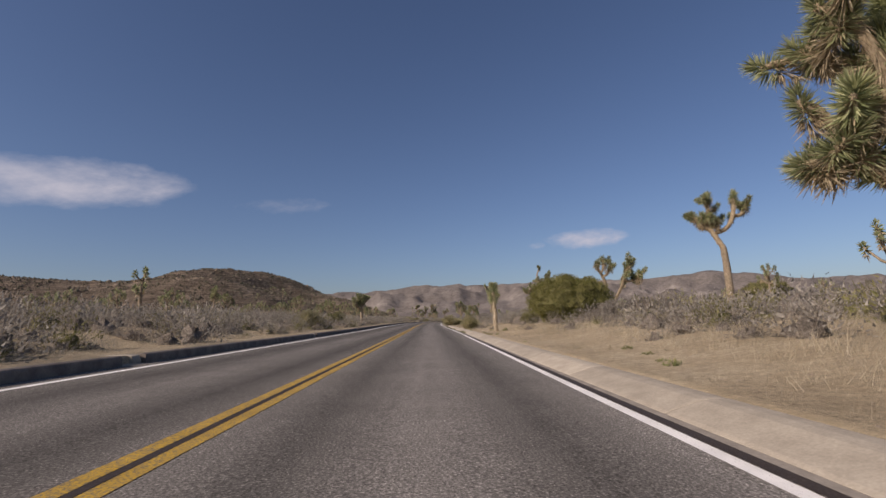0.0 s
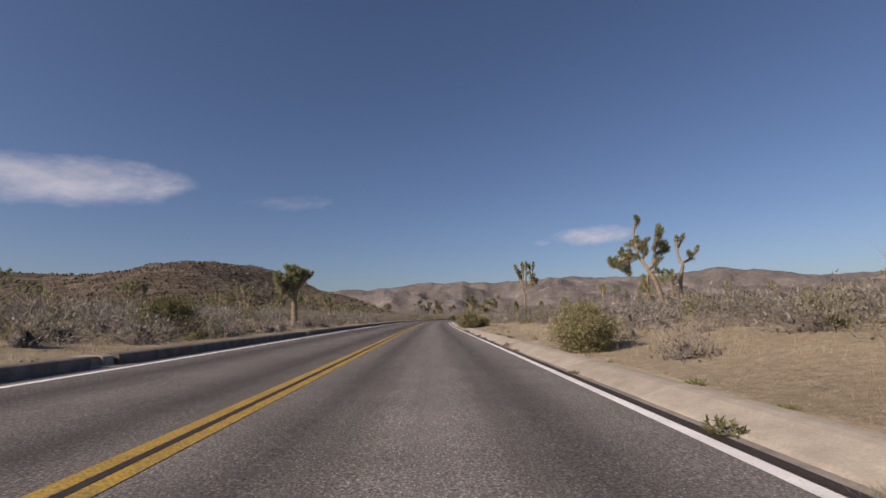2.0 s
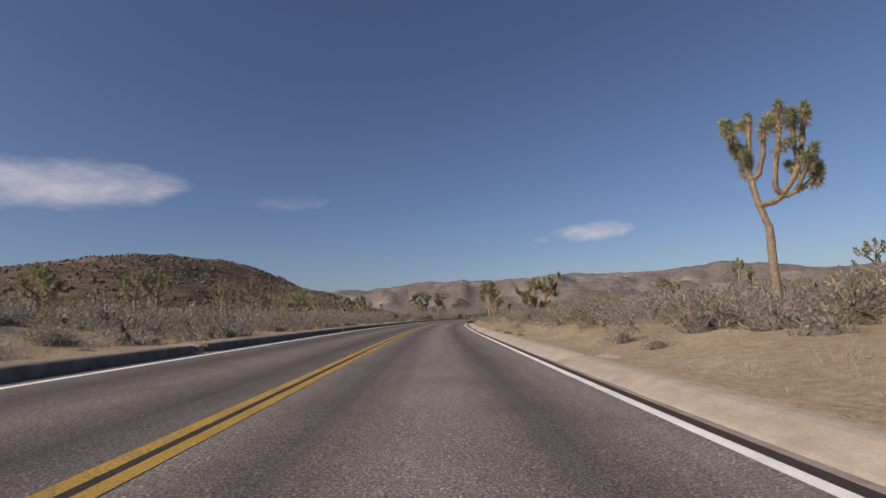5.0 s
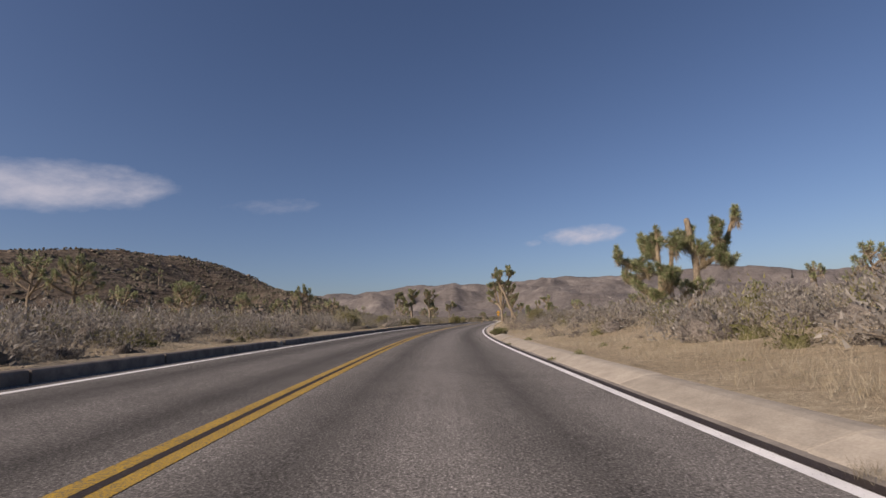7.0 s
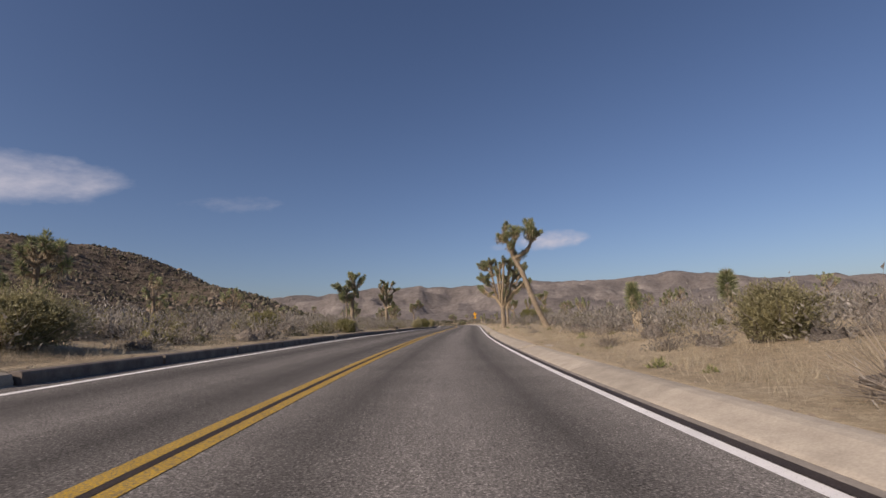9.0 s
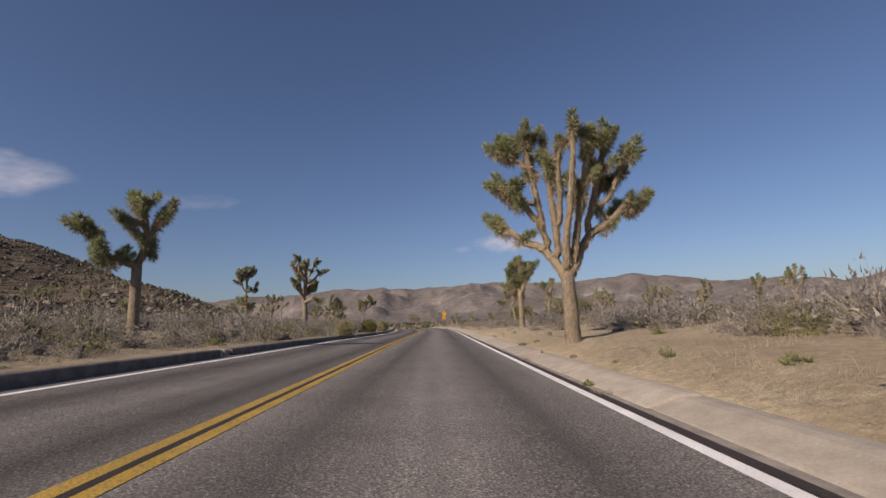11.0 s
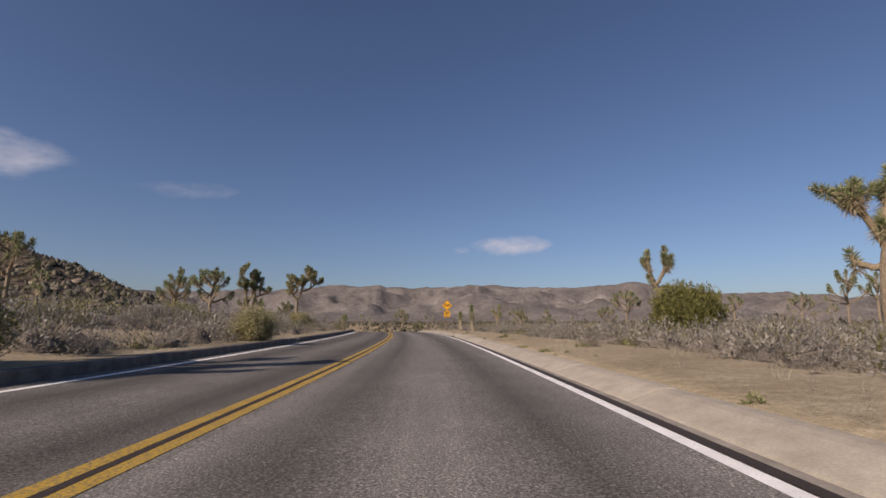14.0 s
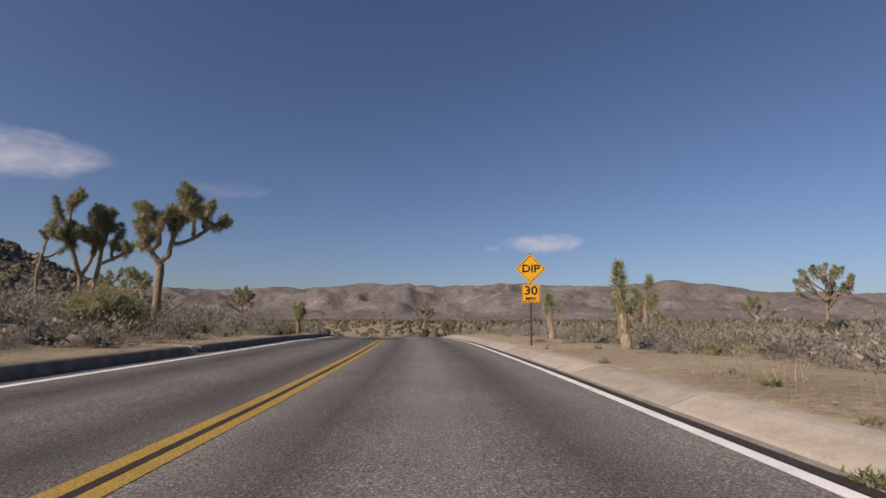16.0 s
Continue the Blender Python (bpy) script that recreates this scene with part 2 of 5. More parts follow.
# ---- the line of the road ----
HEAD_S = [-4000, 0, 15, 30, 61, 76, 91, 99, 106, 113, 120, 127, 134, 141, 148, 155, 162, 176, 198, 205, 212, 220, 227, 235, 265, 300, 380, 5000]
HEAD_A = [1.0, 1.0, 1.1, 1.2, 1.4, 1.05, 0.68, 0.35, -0.1, -0.7, -1.7, -2.9, -4.2, -5.6, -7.0, -8.0, -8.5, -8.7, -8.8, -8.6, -8.1, -7.2, -6.1, -5.1, -1.0, 6.0, 24.0, 24.0]
BANK_S = [-100, 15, 40, 61, 106, 127, 155, 163, 176, 191, 212, 235, 300]
BANK_A = [-1.3, -1.3, -1.5, -2.2, -2.4, -1.9, -2.2, -2.2, -1.3, -0.1, 0.8, 0.8, 0.0]
RISE_S = [-4000, 256, 268, 300, 340, 400, 480, 5000]
RISE_Z = [0, 0, -0.14, -1.7, -3.5, -5.6, -6.0, -6.0]
KERB_L, KERB_R = -4.05, 4.16
FALL_S = [150, 166, 176, 190, 204, 218, 232, 250, 290]
FALL_A = [0.0, -0.3, -0.8, -2.1, -1.3, -1.2, -1.4, -1.2, 0.0]   # the left lane tips up more than the right one
EDGE_S = [-100, 8, 22, 35, 55, 80, 95, 115, 128, 165, 188, 201, 216, 224, 232, 242, 400]
EDGE_D = [-0.05, -0.05, 0.0, 0.07, 0.07, 0.09, 0.18, 0.19, 0.06, -0.09, -0.11, -0.1, -0.08, -0.03, 0.09, 0.15, 0.1]
MID_S = [-100, 20, 117, 150, 172, 187, 201, 225, 240, 400]
MID_D = [-0.03, -0.02, -0.05, -0.07, -0.15, -0.24, -0.28, -0.22, -0.1, 0.0]   # the centre lines wander a little
LAT_S = [-4000, 0, 115, 150, 163, 195, 212, 236, 5000]
LAT_D = [0.04, 0.04, 0.0, 0.1, 0.2, 0.2, 0.1, 0.0, 0.0]   # the car keeps a little to one side
ss = np.arange(-4000, 5001, 1.0)
_k = np.hanning(15)
hh = np.radians(np.interp(ss, HEAD_S, HEAD_A))
hh = np.convolve(np.pad(hh, 7, mode="edge"), _k / _k.sum(), mode="valid")
cx, cy = np.cumsum(-np.sin(hh)), np.cumsum(np.cos(hh))
_i0 = int(np.where(ss == 0)[0][0])
cx, cy = cx - cx[_i0] - 1.75 * math.cos(hh[_i0]), cy - cy[_i0] - 1.75 * math.sin(hh[_i0])
_lat = np.interp(ss, LAT_S, LAT_D)
cx, cy = cx - _lat * np.cos(hh), cy - _lat * np.sin(hh)


def smooth(a, b, x):
    u = np.clip((np.asarray(x, float) - a) / (b - a), 0, 1)
    return u * u * (3 - 2 * u)


def vnoise(x, y, seed=0):
    """Value noise, -1 to 1, one cell a unit."""
    x, y = np.asarray(x, float), np.asarray(y, float)
    xi, yi = np.floor(x).astype(np.int64), np.floor(y).astype(np.int64)
    u, v = x - xi, y - yi
    u, v = u * u * (3 - 2 * u), v * v * (3 - 2 * v)

    def h(a, b):
        n = (a * 374761393 + b * 668265263 + seed * 974711) & 0x7FFFFFFF
        n = ((n ^ (n >> 13)) * 1274126177) & 0x7FFFFFFF
        return ((n ^ (n >> 16)) & 0xFFFF) / 32767.5 - 1

    return (h(xi, yi) * (1 - u) + h(xi + 1, yi) * u) * (1 - v) + (h(xi, yi + 1) * (1 - u) + h(xi + 1, yi + 1) * u) * v


def fbm(x, y, scale, octaves=4, seed=0):
    z, a = 0.0, 1.0
    for o in range(octaves):
        z = z + a * vnoise(x / scale, y / scale, seed + o)
        scale, a = scale / 2.1, a * 0.5
    return z


def road_xy(s, d):
    """World place of the point d metres right of the centre line, s metres along it."""
    a = np.interp(s, ss, hh)
    return np.interp(s, ss, cx) + d * np.cos(a), np.interp(s, ss, cy) + d * np.sin(a)


def along(x, y):
    """The inverse of road_xy near the road."""
    s = np.asarray(y, float) * 1.0
    for _ in range(5):
        a = np.interp(s, ss, hh)
        s = s + (x - np.interp(s, ss, cx)) * -np.sin(a) + (y - np.interp(s, ss, cy)) * np.cos(a)
    a = np.interp(s, ss, hh)
    return s, (x - np.interp(s, ss, cx)) * np.cos(a) + (y - np.interp(s, ss, cy)) * np.sin(a)


def deck(s, d):
    """Height of the road's plane, which leans with the bends."""
    return np.interp(s, RISE_S, RISE_Z) + (d - 1.75) * np.tan(np.radians(np.interp(s, BANK_S, BANK_A))) + np.minimum(d, 0) * np.tan(np.radians(np.interp(s, FALL_S, FALL_A)))


HILLS = [(34.9, -147.8, 316.5, 44, 79, 0.03), (18.4, -103.6, 360, 29.6, 42, -0.62), (15.3, -99, 234.4, 32, 50, -0.72),
         (28.3, -230.5, 217, 70, 45, 0.14), (12.9, -64.5, 325, 26, 40, 0.42)]


def hills(x, y):
    z = 0.0
    for a, px, py, sx, sy, th in HILLS:
        c, s = math.cos(th), math.sin(th)
        u, v = (x - px) * c + (y - py) * s, -(x - px) * s + (y - py) * c
        z = z + a * np.exp(-(u / sx) ** 2 - (v / sy) ** 2)
    return np.maximum(0, z * 0.965 - 0.25) * (1 + 0.06 * fbm(x, y, 30, 3, 5)) + smooth(2, 14, z) * fbm(x, y, 9, 3, 9) * 0.7


def ground_z(x, y):
    """Height of the open ground beside the kerbs."""
    s, d = along(x, y)
    ad = np.abs(d)
    far = smooth(6, 45, ad)
    dd = np.clip(d, -5, 5)
    z = deck(s, dd) * (1 - far) + np.where(d > 0, 0.13, 0.16)
    right = np.where(d > 0, 1.0, 0.0)
    gain = right * (0.05 - 0.03 * smooth(160, 200, s)) + (1 - right) * 0.055
    cap = right * 2.4 + (1 - right) * 1.0
    z = z + cap * np.tanh(np.maximum(ad - 6, 0) * gain / cap)
    late = smooth(150, 168, s)
    z = z + right * (0.28 * smooth(4.8, 8.5, ad) * (1 - late) + (0.31 - 0.22 * smooth(192, 203, s)) * smooth(4.6, 5.5, ad) * late) + (1 - right) * 0.42 * smooth(5.2, 11, ad)
    z = z - right * 0.35 * smooth(196, 208, s) * smooth(6.5, 11, ad)
    z = z + 0.05 * fbm(x, y, 1.7, 3, 1) * smooth(4.3, 6.5, ad) + 0.22 * fbm(x, y, 13, 2, 3) * smooth(6, 16, ad)
    return z + hills(x, y)


def gz(x, y):
    return float(ground_z(np.float64(x), np.float64(y)))


def mesh_from(name, verts, faces, mats, idx=None, smooth_faces=False):
    me = bpy.data.meshes.new(name)
    me.from_pydata(verts, [], faces)
    for m in mats:
        me.materials.append(m)
    if idx is not None:
        me.polygons.foreach_set("material_index", np.asarray(idx, dtype=np.int32))
    if smooth_faces:
        me.shade_smooth()
    me.update()
    return me


def grid_mesh(name, X, Y, Z, material, uv=None):
    n, m = X.shape
    v = np.stack([X, Y, Z], -1).reshape(-1, 3)
    i = np.arange(n * m).reshape(n, m)
    f = np.stack([i[:-1, :-1], i[:-1, 1:], i[1:, 1:], i[1:, :-1]], -1).reshape(-1, 4)
    me = mesh_from(name, v.tolist(), f.tolist(), [material], smooth_faces=True)
    if uv is not None:
        layer = me.uv_layers.new(name="UVMap")
        both = np.stack([uv[0], uv[1]], -1).reshape(-1, 2)[f.reshape(-1)]
        layer.data.foreach_set("uv", both.reshape(-1).astype(np.float32))
    return new(name, me)


def strip(name, offs, s0, s1, step, material, wander=0):
    s = np.arange(s0, s1 + step / 2, step)
    S, D = np.meshgrid(s, [o[0] for o in offs], indexing="ij")
    D = D + (np.interp(S, MID_S, MID_D) if wander == 1 else np.interp(S, EDGE_S, EDGE_D) if wander == 2 else 0)
    H = np.array([o[1] for o in offs])[None, :] + 0 * S
    X, Y = road_xy(S, D)
    return grid_mesh(name, X, Y, deck(S, D) + H, material, (D, S))


def part(name, me, parent, label="", m=None):
    ob = new(name, me)
    ob.parent = parent
    if m is not None:
        ob.matrix_basis = m
    return tagged(ob, label) if label else ob


# ---- ground, road, far ranges ----
s = np.concatenate([-np.geomspace(3500, 62, 30), np.arange(-60, -20, 4), np.arange(-20, 290, 1.6), np.arange(290, 420, 4), np.geomspace(420, 4300, 60)])
side = np.concatenate([np.arange(4.9, 14, 0.7), np.arange(14, 40, 2.0), np.geomspace(42, 330, 46), np.geomspace(350, 3500, 22)])
dd = np.concatenate([-side[::-1], [-4.24, -4.1, 0, 4.35, 4.54], side])
S, D = np.meshgrid(s, dd, indexing="ij")
X, Y = road_xy(S, D)
w = smooth(40, 200, np.abs(D))
X, Y = X * (1 - w) + D * w, Y * (1 - w) + S * w
Z = ground_z(X, Y)
Z = np.where((D > -4.22) & (D < 4.4), deck(S, D) - 0.3, Z)
ground = tagged(grid_mesh("ground", X, Y, Z, SAND), "tan sandy desert floor strewn with gravel and dry litter", "ground", kind="structure")
slope_faces = hills(X, Y).reshape(-1) > 1.6
ground.data.materials.append(SLOPE)
ground.data.materials.append(SCRUB)
scrub_faces = ((S > 285) | (np.abs(D) + 9 * fbm(X, Y, 14, 4, 14) > 24)).reshape(-1)
loops = np.zeros(len(ground.data.polygons) * 4, dtype=np.int32)
ground.data.loops.foreach_get("vertex_index", loops)
on_slope, on_scrub = slope_faces[loops.reshape(-1, 4)].any(1), scrub_faces[loops.reshape(-1, 4)].any(1)
ground.data.polygons.foreach_set("material_index", np.where(on_slope, 1, np.where(on_scrub, 2, 0)).astype(np.int32))

tagged(strip("road", [(KERB_L, 0), (-3, 0), (0, 0.0), (2, 0), (KERB_R, 0)], -60, 420, 2, ASPH), "worn grey two-lane asphalt road with darker wheel tracks", "road", kind="structure")
for d, wd, m, lab, wander in ((-3.55, 0.14, WHITE, "thin white painted edge line on the asphalt", 0), (3.69, 0.125, WHITE, "worn white painted edge line on the asphalt", 2),
                              (-0.105, 0.13, YELLOW, "worn yellow painted centre line on the asphalt", 1), (0.105, 0.13, YELLOW, "worn yellow painted centre line on the asphalt", 1)):
    tagged(strip("road_line", [(d - wd / 2, 0.004), (d + wd / 2, 0.004)], -60, 420, 2, m, wander), lab, "road line", kind="structure")
tagged(strip("road_line", [(-0.034, 0.0045), (0.034, 0.0045)], -60, 420, 2, TAR, 1), "dark tar strip between the yellow centre lines", "road line", kind="structure")
tagged(strip("gutter", [(3.79, 0.006), (3.81, 0.01), (4.0, 0.012)], -60, 420, 2, GUTTER, 2), "grey concrete gutter along the foot of the kerb", "gutter", kind="structure")
tagged(strip("road_seam", [(3.757, 0.0105), (3.86, 0.0145)], -60, 420, 2, TAR, 2), "dark joint between the asphalt and gutter", "road seam", kind="structure")

PEAKS = [(-34, 3.0, 9), (-19, 3.1, 7), (-10.5, 3.75, 4), (-1.8, 4.4, 5), (4.5, 4.2, 4), (9, 4.3, 2.5), (15.7, 4.55, 3), (21.5, 4.25, 4),
         (26.2, 4.55, 3), (31, 4.6, 3.5), (40, 3.25, 6), (52, 3.2, 8), (66, 2.6, 9), (-52, 2.8, 10), (-68, 2.4, 9)]
az = np.linspace(-82, 82, 520)
rr = np.concatenate([np.linspace(0, 1, 26), [1.15, 1.4]])
_a, _e = [q[0] for q in PEAKS], [q[1] for q in PEAKS]
_w = np.hanning(13)
crest = np.convolve(np.pad(np.interp(az, sorted(_a), [e for _, e in sorted(zip(_a, _e))]), 6, mode="edge"), _w / _w.sum(), mode="valid")
crest = crest + 0.16 * vnoise(az / 3.1, az * 0, 4) + 0.09 * vnoise(az / 1.1, az * 0, 5) + 0.05 * vnoise(az / 0.45, az * 0, 6)
A, Q = np.meshgrid(np.radians(az), rr, indexing="ij")
R = 1500 + Q * 1200
X, Y = 5 + np.sin(A) * R, 120 + np.cos(A) * R
prof = np.where(Q <= 1, Q ** 1.25, 1 - (Q - 1) * 1.6)
Z = np.tan(np.radians(crest))[:, None] * 2700 * prof
Z = Z + (fbm(X, Y, 260, 5, 21) * 34 - np.abs(fbm(X, Y, 170, 4, 33)) * 26) * smooth(0.05, 0.5, Q) * (1 - 0.75 * smooth(0.85, 1.0, Q)) + fbm(X, Y, 60, 3, 8) * 4 * smooth(0.1, 0.4, Q)
tagged(grid_mesh("backdrop_mountains", X, Y, Z - 4, RANGE), "brown rocky desert mountain range with pale outcrops", "mountains", kind="structure")


# ---- kerbs ----
def profile_mesh(name, prof, length, mat, gap=0.012):
    """A prism of that profile (across, up), its ends a little rounded."""
    n = len(prof)
    v, f = [], []
    for yv, k in ((gap / 2, 0.94), (gap / 2 + 0.02, 1.0), (length - gap / 2 - 0.02, 1.0), (length - gap / 2, 0.94)):
        mx, mz = sum(p[0] for p in prof) / n, sum(p[1] for p in prof) / n
        v += [(mx + (px - mx) * k, yv, mz + (pz - mz) * k) for px, pz in prof]
    for r in range(3):
        for i in range(n):
            j = (i + 1) % n
            f.append((r * n + i, r * n + j, (r + 1) * n + j, (r + 1) * n + i))
    f += [tuple(range(n))[::-1], tuple(3 * n + i for i in range(n))]
    me = mesh_from(name, v, f, [mat])
    bm = bmesh.new()
    bm.from_mesh(me)
    bmesh.ops.recalc_face_normals(bm, faces=bm.faces)
    bm.to_mesh(me)
    bm.free()
    return me


LEFT_PROF = [(-4.28, -0.2), (-4.28, 0.16), (-4.25, 0.19), (-4.12, 0.195), (-4.075, 0.18), (-4.06, 0.15), (-4.04, -0.2)]
RIGHT_PROF = [(3.96, -0.2), (3.97, 0.015), (4.01, 0.035), (4.32, 0.135), (4.42, 0.15), (4.56, 0.15), (4.56, -0.2)]


def road_matrix(s, d=0.0, left=False):
    a, b = float(np.interp(s, ss, hh)), float(np.interp(s, BANK_S, BANK_A)) + (float(np.interp(s, FALL_S, FALL_A)) if left else 0.0)
    x, y = road_xy(s, d)
    z = float(deck(s, d))
    grade = math.atan(float(deck(s + 1, d)) - z)
    return Matrix.Translation((float(x), float(y), z)) @ Euler((grade, -radians(b), a)).to_matrix().to_4x4()


def kerb(label, prof, openings, apron, mat, shift, ends=None):
    base = tagged(new("kerb"), label, "kerb", kind="structure")
    cuts, s0, cache = [], -30.0, {}
    for o in openings + [330.0]:
        n = max(1, round((o - s0) / 3.2))
        ln = round((o - s0) / n, 3)
        if ln not in cache:
            cache[ln] = profile_mesh("kerb_segment", prof, ln, mat)
        for i in range(n):
            part("kerb_segment", cache[ln], base, m=road_matrix(s0 + i * ln, shift(s0 + i * ln), ends is not None))
        if o < 330:
            part("drain_apron", apron, base, "pale concrete apron of a drain opening", m=road_matrix(o - 0.03, shift(o), ends is not None))
            if ends:
                part("kerb_return", ends, base, "pale rounded kerb end at a drain", m=road_matrix(o + 0.45, shift(o), True))
        s0 = o + 0.75
    return base


APRON_L = profile_mesh("drain_apron", [(-4.9, -0.2), (-4.9, 0.03), (-4.3, 0.02), (-4.045, 0.006), (-4.045, -0.2)], 0.75, CONC)
RETURN_L = profile_mesh("kerb_return", [(-4.95, -0.2), (-4.95, 0.12), (-4.8, 0.16), (-4.3, 0.185), (-4.16, 0.16), (-4.12, 0.05), (-4.12, -0.2)], 0.28, CONC)
APRON_R = profile_mesh("drain_apron", [(3.98, -0.2), (3.98, 0.014), (4.35, 0.03), (4.62, 0.10), (5.0, 0.16), (5.0, -0.2)], 0.83, CONC)
# Left kerb uses the shade-darkened concrete; its sunlit drain ends use the plain one.
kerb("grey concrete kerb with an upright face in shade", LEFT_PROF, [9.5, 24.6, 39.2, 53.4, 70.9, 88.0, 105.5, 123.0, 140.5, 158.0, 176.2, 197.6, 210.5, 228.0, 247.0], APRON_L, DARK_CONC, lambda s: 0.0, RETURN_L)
kerb("pale sloping concrete kerb dusted with sand", RIGHT_PROF, [45.4, 65.0, 85.0, 105.0, 126.0, 150.0, 174.6], APRON_R, CONC, lambda s: float(np.interp(s, EDGE_S, EDGE_D)))


# ---- plant shapes ----
def unit(v):
    return v / np.maximum(np.linalg.norm(v, axis=-1, keepdims=True), 1e-9)


def blades(base, way, length, width, droop, rng):
    """Dagger leaves, widest near the foot, one folded quad each. Arrays of n rows."""
    n = len(base)
    length, width, droop = [np.broadcast_to(np.asarray(q, float), (n,))[:, None] for q in (length, width, droop)]
    side = unit(np.cross(way, unit(rng.normal(size=(n, 3)))))
    down = np.array([0, 0, -1.0])
    mid = base + way * length * 0.3 + down * length * droop * 0.1
    tip = base + way * length + down * length * droop
    v = np.stack([base, mid + side * width * 0.5, tip, mid - side * width * 0.5], 1).reshape(-1, 3)
    k = np.arange(n)[:, None] * 4
    return v, [tuple(q) for q in (k + [0, 1, 2, 3]).tolist()]


def ribbons(p0, p2, w0, rng):
    """Thin tapered twigs of one triangle."""
    n = len(p0)
    side = unit(np.cross(p2 - p0, unit(rng.normal(size=(n, 3)))))
    w = np.broadcast_to(np.asarray(w0, float), (n,))[:, None]
    v = np.stack([p0 - side * w, p0 + side * w, p2], 1).reshape(-1, 3)
    return v, [tuple(q) for q in (np.arange(n)[:, None] * 3 + [0, 1, 2]).tolist()]


class Build:
    def __init__(self):
        self.v, self.f, self.i, self.n = [], [], [], 0

    def add(self, vf, mat=0):
        v, f = vf
        self.v.append(np.asarray(v, float))
        self.f += [tuple(q + self.n for q in face) for face in f]
        self.i += [mat] * len(f)
        self.n += len(v)
        return self

    def mesh(self, name, mats, smooth_faces=False):
        return mesh_from(name, np.concatenate(self.v).tolist(), self.f, mats, self.i, smooth_faces)


def cone_dirs(n, lo, hi, rng):
    """Directions at lo to hi degrees from +z."""
    c = rng.uniform(math.cos(radians(hi)), math.cos(radians(lo)), n)
    a = rng.uniform(0, 2 * math.pi, n)
    q = np.sqrt(1 - c * c)
    return np.stack([q * np.cos(a), q * np.sin(a), c], -1)


def rosette_mesh(seed, green, dead, size=1.0, width=0.03):
    """A head of dagger leaves over a cuff of dead ones that hang back along the limb."""
    rng = np.random.default_rng(seed)
    b = Build()
    u = rng.uniform(0, 1, green)
    way = np.stack([cone_dirs(1, 4 + 92 * (1 - q), 34 + 92 * (1 - q), rng)[0] for q in u])
    base = np.stack([0 * u, 0 * u, -0.2 + 0.3 * u], -1) * size + way * 0.04
    b.add(blades(base, way, rng.uniform(0.16, 0.25, green) * size, width * rng.uniform(0.7, 1.3, green), rng.uniform(-0.02, 0.1, green), rng), 0)
    u = rng.uniform(0, 1, dead)
    way = cone_dirs(dead, 112, 166, rng)
    base = np.stack([0 * u, 0 * u, -0.42 + 0.32 * u], -1) * size + way * 0.06
    b.add(blades(base, way, rng.uniform(0.14, 0.26, dead) * size, width, rng.uniform(0.0, 0.2, dead), rng), 1)
    return b.mesh("tuft", [LEAF, STRAW])


def tube(pts, radii, sides, rng, rough=0.08):
    pts, radii = np.asarray(pts, float), np.asarray(radii, float)
    way = unit((pts[-1] - pts[-2])[None])[0] * radii[-1]
    pts = np.concatenate([pts, pts[-1] + way * np.array([[0.55], [0.85]])])
    radii = np.concatenate([radii, radii[-1] * np.array([0.78, 0.3])])
    n = len(pts)
    tan = unit(np.gradient(pts, axis=0))
    ref = np.where(np.abs(tan[:, 2:3]) > 0.9, np.array([[1.0, 0, 0]]), np.array([[0, 0, 1.0]]))
    u = unit(np.cross(tan, ref))
    for i in range(1, n):
        u[i] = u[i - 1] - tan[i] * (u[i - 1] @ tan[i])
        u[i] /= max(np.linalg.norm(u[i]), 1e-9)
    v = np.cross(tan, u)
    a = np.arange(sides) * 2 * math.pi / sides
    ring = (u[:, None] * np.cos(a)[None, :, None] + v[:, None] * np.sin(a)[None, :, None])
    r = radii[:, None, None] * (1 + rng.normal(0, rough, (n, sides, 1)))
    V = (pts[:, None] + ring * r).reshape(-1, 3)
    F = []
    for i in range(n - 1):
        for j in range(sides):
            k = (j + 1) % sides
            F.append((i * sides + j, i * sides + k, (i + 1) * sides + k, (i + 1) * sides + j))
    F += [tuple(range((n - 1) * sides, n * sides)), tuple(range(sides))[::-1]]
    return V, F


def limb_path(a, b, lift, n, rng, jit):
    """A bent limb from a to b that leaves outwards and ends upwards."""
    t = np.linspace(0, 1, n)[:, None]
    d = np.linalg.norm(b - a)
    c1 = a + (b - a) * [0.55, 0.55, 0.46] + np.array([0, 0, -lift * d])
    p = (1 - t) ** 2 * a + 2 * t * (1 - t) * c1 + t * t * b
    return p + rng.normal(0, jit, p.shape) * np.sin(t * math.pi)


NEAR_TUFTS = [rosette_mesh(900 + i, 330, 110, width=0.018) for i in range(4)]
MID_TUFTS = [rosette_mesh(920 + i, 150, 44, width=0.032) for i in range(3)]
FAR_TUFTS = [rosette_mesh(940 + i, 50, 14, width=0.07) for i in range(3)]
GROUP_NEAR = "Joshua trees beside the road"


